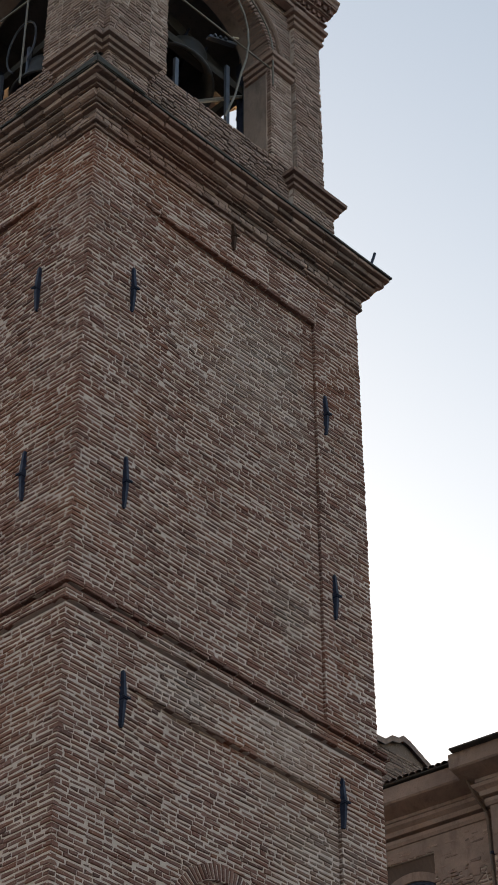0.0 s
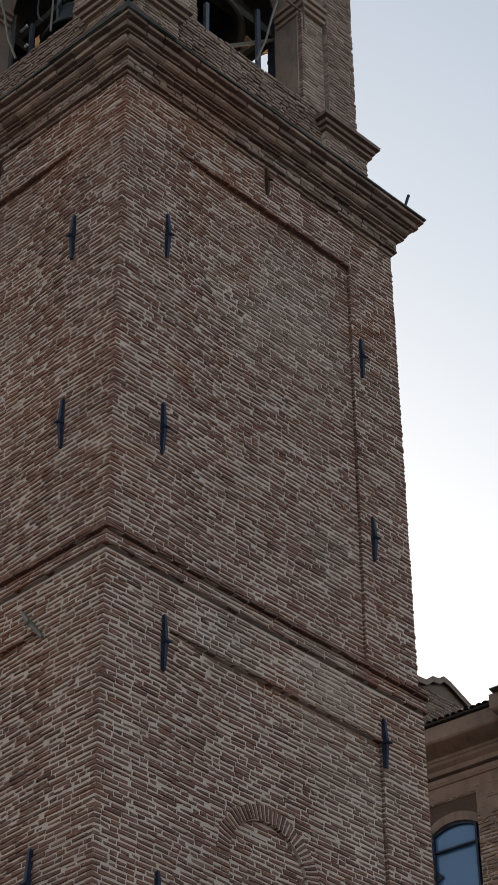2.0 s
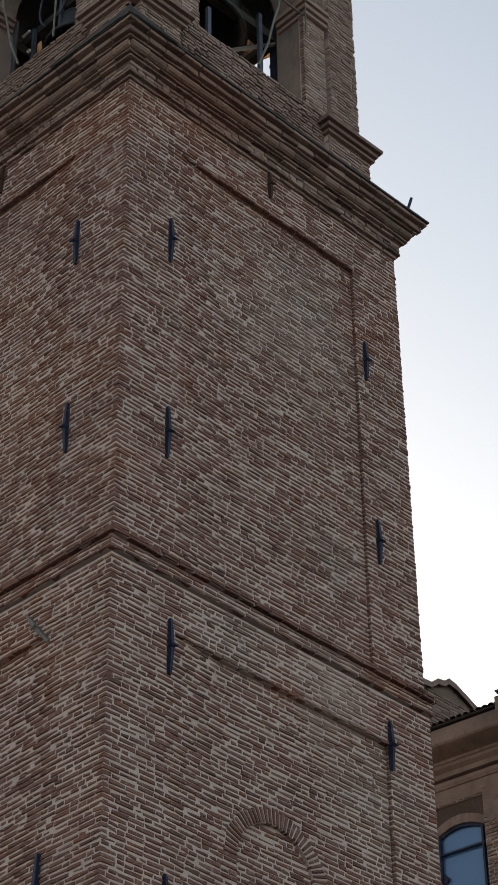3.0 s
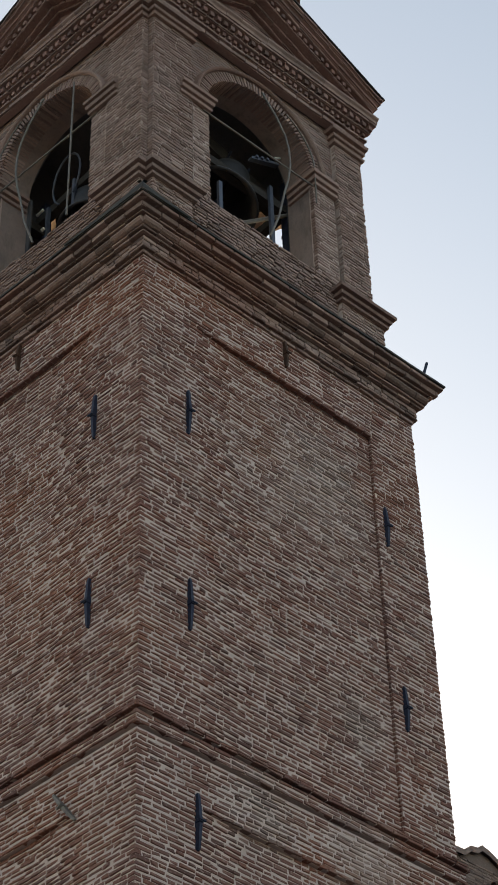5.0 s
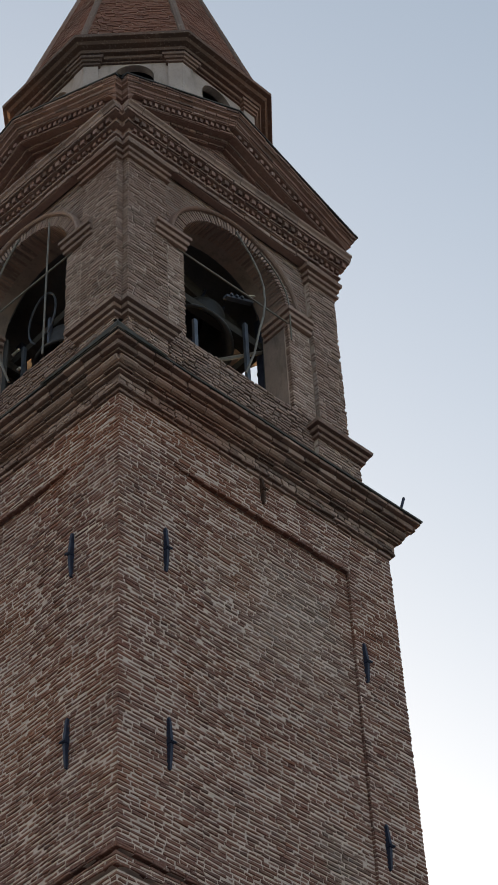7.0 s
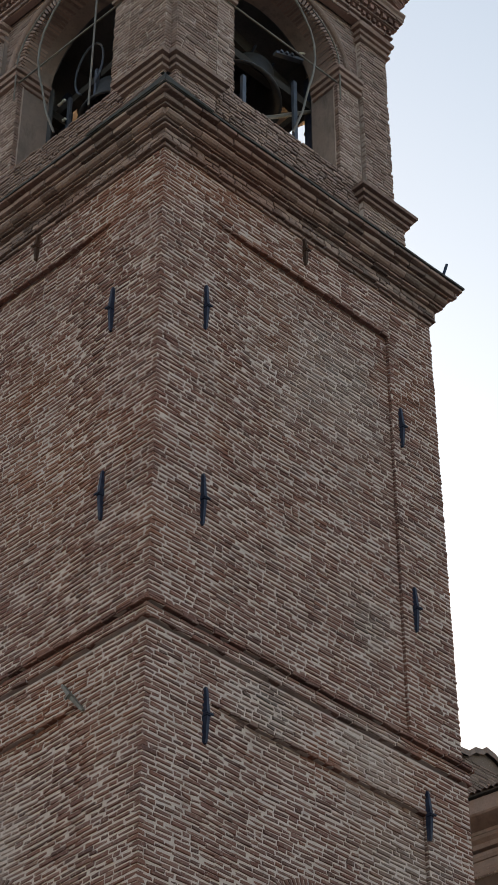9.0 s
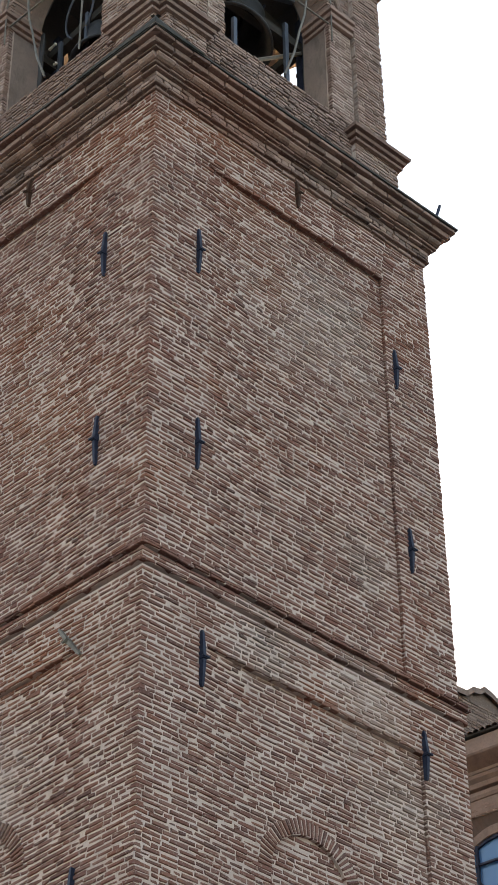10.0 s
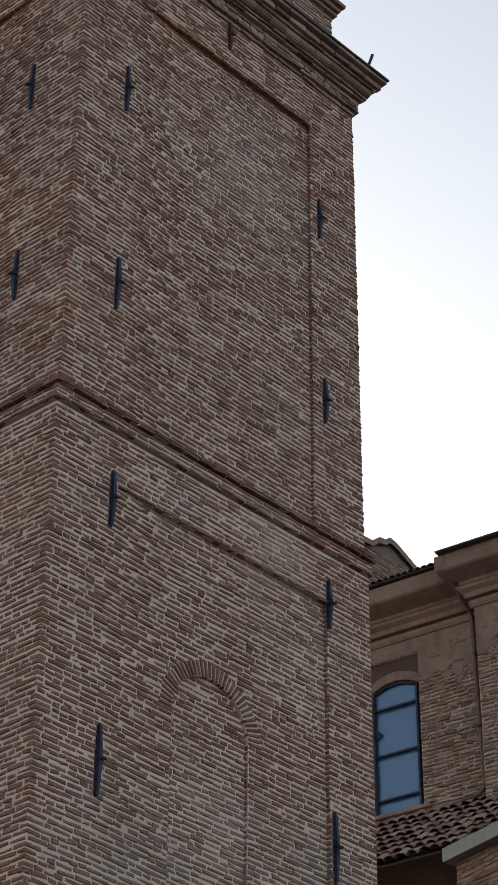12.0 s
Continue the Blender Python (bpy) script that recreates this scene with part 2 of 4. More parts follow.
# ---- ground ----
bm = bmesh.new()
rings = [[(2 + r * math.cos(a * math.pi / 16), 2 + r * math.sin(a * math.pi / 16), 0.0) for a in range(32)] for r in (900, 120, 40, 12, 1)]
loops(bm, rings)
bm.faces.new([v for v in bm.verts if (v.co.xy - Vector((2, 2))).length < 1.5])
tagged(part("ground", bm, GROUND), "worn grey stone paving of the square", "ground", kind="structure")


# ---- brickwork ----
class Bricks:
    """Collects single bricks as worn blocks, to be joined into one mesh."""

    def __init__(self, seed):
        self.v, self.f, self.rng, self.single = [], [], random.Random(seed), []

    def add(self, to, ua, ub, za, zb, d, back=0.07, worn=0.008):
        r, c = self.rng.uniform, min(0.006, (ub - ua) * 0.2, (zb - za) * 0.2)
        k = len(self.v)
        j = [(r(-worn, worn), r(-worn, worn)) for _ in range(4)]
        cs = ((ua, za), (ub, za), (ub, zb), (ua, zb))
        s = ((1, 1), (-1, 1), (-1, -1), (1, -1))
        tilt = r(-0.004, 0.004)
        for (u, z), (a, b) in zip(cs, j):
            self.v.append(to(u + a * 0.5, d + back, z + b * 0.5))
        for (u, z), (a, b) in zip(cs, j):
            self.v.append(to(u + a, d + 0.006, z + b))
        for i, ((u, z), (a, b), (su, sz)) in enumerate(zip(cs, j, s)):
            self.v.append(to(u + a + su * c, d + (tilt if i in (1, 2) else -tilt), z + b + sz * c))
        for o in (0, 4):
            for i in range(4):
                n = (i + 1) % 4
                self.f.append((k + o + i, k + o + n, k + o + 4 + n, k + o + 4 + i))
        self.f.append((k + 8, k + 9, k + 10, k + 11))

    def courses(self, to, spans, z0, z1, depth, course=COURSE, brick=BRICK, proud=0.01, joint=0.0222, single=None, tooth=0.0):
        """Courses from z0 to z1; spans(z) gives the stretches of each, depth how far in its face lies. single: a stretch of
        heights in which whole bricks are set aside, to be objects of their own."""
        r = self.rng
        k0 = math.ceil(z0 / course - 1e-6)
        k = k0
        while (k + 1) * course <= z1 + 0.02:
            za = k * course + joint / 2
            zb = za + course - joint
            for u0, u1 in spans((za + zb) / 2):
                if u1 - u0 < 0.03:
                    continue
                if tooth:
                    u0, u1 = u0 - r.uniform(0.0, tooth), u1 + r.uniform(0.0, tooth)
                u = u0
                if k % 2:
                    u = u0 - brick * r.uniform(0.3, 0.7)
                else:
                    u = u0 - r.uniform(0, 0.2) * brick
                while u < u1 - 0.02:
                    full = brick * (1 if r.random() < 0.58 else 0.52) * r.uniform(0.9, 1.1)
                    a, b = max(u, u0) + joint * 0.36, min(u + full, u1) - joint * 0.36
                    u += full
                    if u1 - u < 0.05:
                        b, u = u1, u1
                    if b - a < 0.025:
                        continue
                    wav = 0.012 * noise.noise((a * 1.7, za * 1.3, 5.0)) + r.uniform(-0.005, 0.005)
                    out = max(proud + r.uniform(-0.006, 0.005) - (0.009 if r.random() < 0.07 else 0), 0.002)
                    deep = depth((a + b) / 2) if callable(depth) else depth
                    if single and single[0] < za < single[1] and abs(b - a - brick + joint * 0.6) < 0.022 and len(self.single) < 300:
                        self.single.append(((a + b) / 2, deep - out, (za + zb) / 2 + wav, b - a))
                    else:
                        h = r.uniform(-0.007, 0.006)
                        self.add(to, a, b, za + wav, zb + wav + h, deep - out)
            k += 1

    def join(self, name, material, parent):
        me = bpy.data.meshes.new(name)
        me.from_pydata([tuple(v) for v in self.v], [], self.f)
        me.materials.append(material)
        ob = new(name, me)
        ob.parent = parent
        ob["kind"] = "stuff"
        return ob


def single_meshes(material):
    """Whole bricks in six worn shapes, shared by all that are objects of their own."""
    out = []
    for i in range(6):
        b = Bricks(90 + i)
        h = (COURSE - 0.0222) / 2
        w = (BRICK - 0.0138) / 2
        b.add(lambda u, d, z: (u, d, z), -w, w, -h, h, 0.0)
        me = bpy.data.meshes.new("brick")
        me.from_pydata(b.v, [], b.f)
        me.materials.append(material)
        out.append(me)
    return out


def set_singles(bricks, to, meshes, parent):
    """Each set-aside brick as an object on a shared mesh."""
    o = Vector(to(0, 0, 0))
    du, dd = (Vector(to(1, 0, 0)) - o).normalized(), Vector(to(0, 1, 0)) - o
    dd = (dd - du * dd.dot(du)).normalized()
    mirror = du.cross(dd).z < 0
    xa = -du if mirror else du
    turn = Matrix((xa, dd, (0, 0, 1))).transposed().to_4x4()
    for i, (u, d, z, w) in enumerate(bricks.single):
        ob = new("brick", meshes[i % 6])
        ob.parent = parent
        ob.matrix_basis = Matrix.Translation(to(u, d, z)) @ turn @ Matrix.Diagonal((w / (BRICK - 0.0138), 1, 1, 1))


def minus(spans, holes):
    out = []
    for a, b in spans:
        cuts = [(a, b)]
        for h0, h1 in holes:
            cuts = [(x, y) for s, e in cuts for x, y in ((s, min(e, h0)), (max(s, h1), e)) if y > x]
        out += cuts
    return out


def arch_half(z, r, zs):
    """Half the width of an arched opening at height z."""
    if z <= zs:
        return r
    return math.sqrt(max(r * r - (z - zs) ** 2, 0))


def arch_panel(bm, to, u0, u1, z0, z1, cu, r, zs, d0, d1, sill=None, seg=20):
    """A wall slab with a round-headed opening through it, from sill to the arch."""
    sill = z0 if sill is None else sill
    if sill > z0:
        box(bm, (u0, d0, z0), (u1, d1, sill), to)
    box(bm, (u0, d0, sill), (cu - r, d1, zs), to)
    box(bm, (cu + r, d0, sill), (u1, d1, zs), to)
    us = sorted({u0, u1, *[cu - r * math.cos(math.pi * k / seg) for k in range(seg + 1)]})
    us = [u for u in us if u0 <= u <= u1]
    under = [zs + math.sqrt(max(r * r - (u - cu) ** 2, 0)) if abs(u - cu) < r else zs for u in us]
    rings = [[to(u, d0, z) for u, z in zip(us, under)], [to(u, d0, z1) for u in us], [to(u, d1, z1) for u in us], [to(u, d1, z) for u, z in zip(us, under)]]
    vr = [[bm.verts.new(p) for p in g] for g in rings]
    for a in range(4):
        A, B = vr[a], vr[(a + 1) % 4]
        for i in range(len(us) - 1):
            bm.faces.new((A[i], A[i + 1], B[i + 1], B[i]))


def voussoirs(b, to, cu, zs, r0, r1, d, count, back=0.12, start=0.0, end=180.0, gap=0.16):
    """Bricks standing round an arch, each a wedge."""
    rng = b.rng
    for i in range(count):
        a0 = radians(start + (end - start) * (i + gap / 2) / count)
        a1 = radians(start + (end - start) * (i + 1 - gap / 2) / count)
        ra, rb, dd = r0 + rng.uniform(-0.004, 0.008), r1 + rng.uniform(-0.012, 0.008), d + rng.uniform(-0.006, 0.006)
        k = len(b.v)
        quad = [(ra, a0), (rb, a0), (rb, a1), (ra, a1)]
        for off, sh in ((back, 0.0), (0.005, 0.0), (0.0, 0.006)):
            cr, ca = (ra + rb) / 2, (a0 + a1) / 2
            for rr, aa in quad:
                rr += sh if rr < cr else -sh
                aa += (sh if aa < ca else -sh) / cr
                b.v.append(to(cu - rr * math.cos(aa), dd + off, zs + rr * math.sin(aa)))
        for o in (0, 4):
            for q in range(4):
                n = (q + 1) % 4
                b.f.append((k + o + q, k + o + n, k + o + 4 + n, k + o + 4 + q))
        b.f.append((k + 8, k + 9, k + 10, k + 11))


def brick_row(b, to, u0, u1, z0, z1, d, length, back=0.06):
    """One row of bricks along a moulding."""
    u = u0
    while u < u1 - 0.02:
        e = min(u + length * b.rng.uniform(0.9, 1.1), u1)
        b.add(to, u + 0.006, e - 0.006, z0 + b.rng.uniform(-0.003, 0.003), z1 + b.rng.uniform(-0.004, 0.003), d + b.rng.uniform(-0.006, 0.005), back)
        u = e


def returns(b, to, u, d0, d1, z0, z1, joint=0.0222):
    """Brick ends on a narrow side face at u, between two depths."""
    b.courses(lambda a, dd, z: to(u + dd, d0 + a, z), lambda z: [(0.0, d1 - d0)], z0, z1, 0.0, proud=0.008, joint=joint)


# ---- the bell tower ----
tower = thing("bell_tower", "tall square brick bell tower with moulded cornices, open belfry and spire", "bell tower")
STRETCH = single_meshes(TOWER_BRICK)

# solid heart of the shaft, behind the faced walls
bm = bmesh.new()
loops(bm, [square_ring(-0.5, 0), square_ring(-0.5, 21.3)], True, True)
part("core", bm, MORTAR, tower)
for n_face, to in enumerate(FACES):
    seen = n_face < 2
    lo, hi = (0.0, W) if n_face in (0, 2) else (0.5, W - 0.5)
    # lower stage: strips, band and sunk panel with a blind arch
    D = -LOW
    PX0, PX1, PZ = (0.68, 3.76, 229 * COURSE)
    CU, AR, AZ = 2.15, 0.51, 11.22
    bm = bmesh.new()
    lo_e, hi_e = (lo - LOW, hi + LOW) if n_face in (0, 2) else (lo, hi)
    box(bm, (lo_e, D, 0), (PX0, 0.5, 13.855), to)
    box(bm, (PX1, D, 0), (hi_e, 0.5, 13.855), to)
    box(bm, (PX0, D, PZ), (PX1, 0.5, 13.855), to)
    arch_panel(bm, to, PX0, PX1, 0, PZ, CU, AR, AZ, D + 0.05, 0.5, 0.0)
    loops(bm, [[to(PX0 - 0.02, D + 0.001, z), to(PX0 + 0.75, D + 0.049, z), to(PX0 + 0.75, D + 0.06, z), to(PX0 - 0.02, D + 0.06, z)] for z in (0, PZ)], True, True)
    box(bm, (CU - AR - 0.02, D + 0.09, 0), (CU + AR + 0.02, 0.45, AZ + AR + 0.03), to)
    bmesh.ops.remove_doubles(bm, verts=bm.verts, dist=0.001)
    wall = part("lower_wall", bm, MORTAR, tower, "brick wall with a sunk panel and blind arch" if seen else "")
    if seen:
        b = Bricks(11 + n_face)
        one = (9.9, 12.6)
        e0 = -LOW - 0.012
        ring = AR + 0.165
        sink = lambda u: D + 0.05 * min(max((u - PX0) / 0.75, 0.0), 1.0)
        hole = lambda z: [(CU - arch_half(z, ring if z > AZ else AR, AZ), CU + arch_half(z, ring if z > AZ else AR, AZ))] if z < AZ + ring else []
        b.courses(to, lambda z: minus([(e0, PX1 - 0.01)], hole(z)), 7.6, PZ, sink, single=one)
        b.courses(to, lambda z: [(PX1 - 0.014, W + LOW + 0.003)], 7.6, PZ, D)
        b.courses(to, lambda z: [(e0, W + LOW + 0.003)], PZ, 13.872, D)
        b.courses(to, lambda z: [(CU - arch_half(z, AR, AZ) - 0.01, CU + arch_half(z, AR, AZ) + 0.01)] if z < AZ + AR else [], 7.6, AZ + AR, D + 0.09)
        brick_row(b, to, PX0 + 0.12, PX1, PZ + 0.002, PZ + 0.03, D - 0.016, 0.118)
        returns(b, to, PX1 - 0.004, D + 0.0, D + 0.05, 7.6, PZ)
        returns(b, to, CU + AR - 0.004, D + 0.045, D + 0.1, 7.6, AZ)
        voussoirs(b, to, CU, AZ, AR, ring, D + 0.034, 36, gap=0.42)
        b.join("brickwork", TOWER_BRICK, wall)
        set_singles(b, to, STRETCH, wall)
    # upper stage
    bm = bmesh.new()
    QX0, QX1, QZ = 0.81, 3.62, 344 * COURSE
    box(bm, (lo, 0, 14.1), (QX0, 0.5, 20.7), to)
    box(bm, (QX1, 0, 14.1), (hi, 0.5, 20.7), to)
    box(bm, (QX0, 0, QZ), (QX1, 0.5, 20.7), to)
    box(bm, (QX0, 0.045, 14.1), (QX1, 0.5, QZ), to)
    loops(bm, [[to(QX0 - 0.02, 0.001, z), to(QX0 + 0.7, 0.044, z), to(QX0 + 0.7, 0.06, z), to(QX0 - 0.02, 0.06, z)] for z in (14.1, QZ)], True, True)
    bmesh.ops.remove_doubles(bm, verts=bm.verts, dist=0.001)
    wall = part("upper_wall", bm, MORTAR, tower, "weathered brick wall with a sunk panel" if seen else "")
    if seen:
        b = Bricks(21 + n_face)
        one = (14.2, 16.0)
        sink = lambda u: 0.045 * min(max((u - QX0) / 0.7, 0.0), 1.0)
        b.courses(to, lambda z: [(-0.012, QX1 - 0.01)], 14.14, QZ, sink, single=one)
        b.courses(to, lambda z: [(QX1 - 0.014, W + 0.003)], 14.14, QZ, 0.0)
        b.courses(to, lambda z: [(-0.012, W + 0.003)], QZ, Z_TOP + 0.03, 0.0)
        brick_row(b, to, QX0, QX1, QZ - 0.012, QZ + 0.026, -0.03, 0.118)
        returns(b, to, QX1 - 0.004, 0.0, 0.045, 14.14, QZ)
        b.join("brickwork", TOWER_BRICK, wall)
        set_singles(b, to, STRETCH, wall)

# string course between the stages
bm = bmesh.new()
loops(bm, [square_ring(o, z, 24, 0.004) for o, z in ((-0.05, 13.86), (-0.05, 13.885), (0.052, 13.89), (0.052, 14.03), (-0.04, 14.034), (-0.04, 14.058), (0.075, 14.06), (0.075, 14.084), (-0.03, 14.087), (-0.03, 14.104), (0.055, 14.106), (0.055, 14.13), (-0.02, 14.17))])
course = part("string_course", bm, MORTAR, tower, "double brick string course")
b = Bricks(31)
for to in FACES[:2]:
    for off, za, zb, ln in ((0.066, 13.89, 13.925, 0.2), (0.06, 13.945, 13.978, 0.15), (0.064, 13.997, 14.032, 0.2), (0.094, 14.058, 14.084, 0.22), (0.078, 14.105, 14.132, 0.22)):
        brick_row(b, to, -off, W + off, za, zb, -off, ln)
b.join("brickwork", TOWER_BRICK, course)


def mould_row(b, to, u0, u1, prof, length):
    """Moulded bricks side by side: a profile of (out, height) points, cut into single pieces."""
    u = u0
    while u < u1 - 0.01:
        e = min(u + length * b.rng.uniform(0.92, 1.08), u1)
        if u1 - e < 0.06:
            e = u1
        jo, jz = b.rng.uniform(-0.006, 0.006), b.rng.uniform(-0.004, 0.004)
        k, n = len(b.v), len(prof)
        for x in (u + 0.003, e - 0.003):
            b.v += [to(x, -o - jo, z + jz) for o, z in prof]
        b.f += [(k + i, k + n + i, k + n + i + 1, k + i + 1) for i in range(n - 1)]
        b.f += [tuple(k + i for i in range(n)), tuple(k + n + i for i in range(n))]
        u = e


# great cornice: stepped brick mouldings, then the overhanging shelf
bm = bmesh.new()
loops(bm, [square_ring(o, z, 30, 0.006) for o, z in ((-0.02, 20.62), (0.0, 20.625), (0.0, 20.67), (0.025, 20.675), (0.03, 20.87), (0.07, 20.88), (0.07, 20.91), (0.1, 20.92), (0.11, 20.95),
                                                     (0.13, 21.05), (0.18, 21.055), (0.18, 21.08), (0.22, 21.09), (0.22, 21.18), (0.27, 21.19), (0.27, 21.24), (0.2, 21.245), (-0.1, 21.36), (-0.5, 21.38))])
cornice = part("great_cornice", bm, MOULDING, tower, "weathered terracotta cornice in many steps")
b = Bricks(41)
for to in FACES[:2]:
    for off, za, zb, ln in ((0.035, 20.62, 20.66, 0.22), (0.068, 20.682, 20.72, 0.22), (0.06, 20.735, 20.795, 0.12), (0.062, 20.805, 20.865, 0.22), (0.108, 20.88, 20.908, 0.25), (0.14, 20.918, 20.945, 0.25),
                            (0.225, 21.052, 21.078, 0.28), (0.268, 21.092, 21.168, 0.28), (0.328, 21.188, 21.236, 0.3)):
        brick_row(b, to, -off, W + off, za, zb, -off, ln, 0.09)
    mould_row(b, to, -0.16, W + 0.16, ((0.0, 20.95), (0.155, 20.952), (0.185, 20.97), (0.205, 21.0), (0.2, 21.03), (0.185, 21.046), (0.0, 21.048)), 0.26)
b.join("brickwork", MOULDING, cornice)
bm = bmesh.new()
loops(bm, [square_ring(o, z, 40, 0.02) for o, z in ((0.315, 21.235), (0.345, 21.238), (0.348, 21.262), (0.3, 21.285), (-0.1, 21.4))])
part("flashing", bm, LEAD, tower, "dark lead flashing over the cornice")
bm = bmesh.new()
for to, reach in ((face_l, 0.95), (face_r, 0.4)):
    rows_ = [(-0.37 + (reach + 0.37) * k / 8, 0.12 * (1 - k / 8)) for k in range(9)]
    loops(bm, [[to(u, -0.36, 21.25), to(u, -0.37, 21.27 + h * 0.4), to(u, -0.34, 21.27 + h), to(u, -0.28, 21.28 + h)] for u, h in rows_], False)
part("corner_flashing", bm, LEAD, tower, "raised black lead flashing on the corner")


# belfry
ZS, BR, CB = 24.88, 0.96, 2.26              # springing and radius of the open arches
for n_face, to in enumerate(FACES):
    seen = n_face < 2
    lo, hi = (0.37 if n_face == 0 else 0.26, W - 0.26) if n_face in (0, 2) else (0.75, W - 0.75)
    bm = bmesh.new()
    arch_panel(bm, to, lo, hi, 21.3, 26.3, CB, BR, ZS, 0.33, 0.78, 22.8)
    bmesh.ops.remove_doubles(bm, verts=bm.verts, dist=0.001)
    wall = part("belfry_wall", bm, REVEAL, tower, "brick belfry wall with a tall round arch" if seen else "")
    # thin lining behind the reveal, coloured dark for the shade inside
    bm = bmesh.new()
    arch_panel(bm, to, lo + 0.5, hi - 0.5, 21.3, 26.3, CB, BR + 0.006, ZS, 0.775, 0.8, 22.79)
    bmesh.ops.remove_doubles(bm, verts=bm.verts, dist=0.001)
    part("lining", bm, INNER, wall, "inner plaster with the chamber's shade in its colour")
    blocks = []
    for side in (0, 1):
        m = (lambda u: u) if side == 0 else (lambda u: W - u)
        f = (lambda u, d, z, m=m: to(m(u), d, z))
        near = seen and side == 0
        pe, j0, j1 = ((1.0, 1.04, 1.312), (0.74, 0.8, 1.192))[side]    # inner edge of the pilaster, edges of the jamb
        c0 = 0.15 + NOTCH if near else 0.15 if n_face in (0, 2) else 0.3
        free = near or n_face in (0, 2)
        bm = bmesh.new()
        box(bm, (c0 + (0.012 if near else 0.03), 0.17, 21.3), (0.92, 0.4, 22.5), f)
        pedestal = part("pedestal", bm, BELFRY_MORTAR, tower, "brick pedestal with a moulded cap")
        bm = bmesh.new()
        rings = []
        for o, z in ((0.0, 22.38), (0.04, 22.39), (0.045, 22.43), (0.005, 22.435), (0.005, 22.465), (0.07, 22.47), (0.085, 22.51), (0.05, 22.515), (0.05, 22.545), (0.12, 22.55), (0.125, 22.6), (0.03, 22.63), (-0.06, 22.64)):
            u0 = c0 - o if free else c0
            rings.append([f(u0, 0.15 - o, z), f(0.92 + o, 0.15 - o, z), f(0.92 + o, 0.4, z), f(u0, 0.4, z)])
        loops(bm, rings, True, True)
        part("cap", bm, MOULDING, pedestal, "moulded terracotta cap")
        p0 = 0.22 + NOTCH if near else 0.22 if n_face in (0, 2) else 0.35
        bm = bmesh.new()
        box(bm, (p0 + (0.012 if near else 0.03), 0.245, 22.6), (pe, 0.4, 25.95), f)
        pilaster = part("pilaster", bm, BELFRY_MORTAR, tower)
        bm = bmesh.new()
        rings = []
        for o, z in ((0.0, 25.86), (0.03, 25.87), (0.035, 25.91), (0.005, 25.92), (0.005, 25.99), (0.04, 26.0), (0.045, 26.05), (0.02, 26.06), (0.02, 26.1), (0.075, 26.11), (0.085, 26.17), (0.04, 26.18), (0.04, 26.22)):
            u0 = p0 - o if free else p0
            rings.append([f(u0, 0.22 - o, z), f(pe + 0.01 + o, 0.22 - o, z), f(pe + 0.01 + o, 0.34, z), f(u0, 0.4, z)])
        loops(bm, rings, True, True)
        part("capital", bm, MOULDING, pilaster, "stepped terracotta capital")
        bm = bmesh.new()
        box(bm, (j0, 0.27, 22.64), (j1, 0.36, 24.68), f)
        jamb = part("jamb", bm, BELFRY_MORTAR, tower)
        bm = bmesh.new()
        rings = []
        for o, z in ((0.0, 24.6), (0.03, 24.61), (0.035, 24.66), (-0.005, 24.665), (-0.005, 24.7), (0.05, 24.71), (0.06, 24.77), (0.03, 24.775), (0.03, 24.8), (0.08, 24.81), (0.08, 24.87), (0.0, 24.885)):
            rings.append([f(0.79, 0.24 - o, z), f(j1 - 0.012 + o, 0.24 - o, z), f(j1 - 0.012 + o, 0.74, z), f(0.79, 0.74, z)])
        loops(bm, rings, True, True)
        part("impost", bm, MOULDING, jamb, "moulded impost")
        blocks.append((f, pedestal, pilaster, jamb, p0, c0, pe, j0, j1))
    if seen:
        for i, (f, pedestal, pilaster, jamb, p0, c0, pe, j0, j1) in enumerate(blocks):
            b = Bricks(50 + 10 * n_face + i)
            b.courses(f, lambda z: [(c0 + 0.003 if i == 0 else 0.153, 0.92)], 21.36, 22.43, 0.165, joint=0.019)
            if i == 0:
                returns(b, f, c0 + 0.006, 0.16, 0.275, 21.36, 22.43, 0.019)
            b.join("brickwork", BELFRY_BRICK, pedestal)
            b = Bricks(52 + 10 * n_face + i)
            b.courses(f, lambda z: [(p0 + 0.005 if i == 0 else 0.227, pe)], 22.6, 25.87, 0.24, joint=0.019)
            if i == 0:
                returns(b, f, p0 + 0.008, 0.232, 0.345, 22.6, 25.87, 0.019)
            b.join("brickwork", BELFRY_BRICK, pilaster)
            b = Bricks(54 + 10 * n_face + i)
            b.courses(f, lambda z: [(j0, j1 + 0.013)], 22.64, 24.62, 0.27, joint=0.019)
            b.join("brickwork", BELFRY_BRICK, jamb)
        b = Bricks(70 + n_face)
        b.courses(to, lambda z: minus([(1.0, W - 0.74)], [(CB - arch_half(z, BR + 0.2, ZS), CB + arch_half(z, BR + 0.2, ZS))] if z < ZS + BR + 0.2 else []), 22.82, 26.26, 0.33, joint=0.019)
        b.courses(to, lambda z: [(0.92, W - 0.92)], 21.36, 22.84, 0.25, joint=0.02, proud=0.02)
        voussoirs(b, to, CB, ZS, BR - 0.01, BR + 0.16, 0.27, 58, 0.3, gap=0.34)
        b.join("brickwork", BELFRY_BRICK, wall)
        bm = bmesh.new()
        prof = ((1.12, 0.34), (1.125, 0.245), (1.14, 0.225), (1.16, 0.215), (1.175, 0.235), (1.185, 0.34))
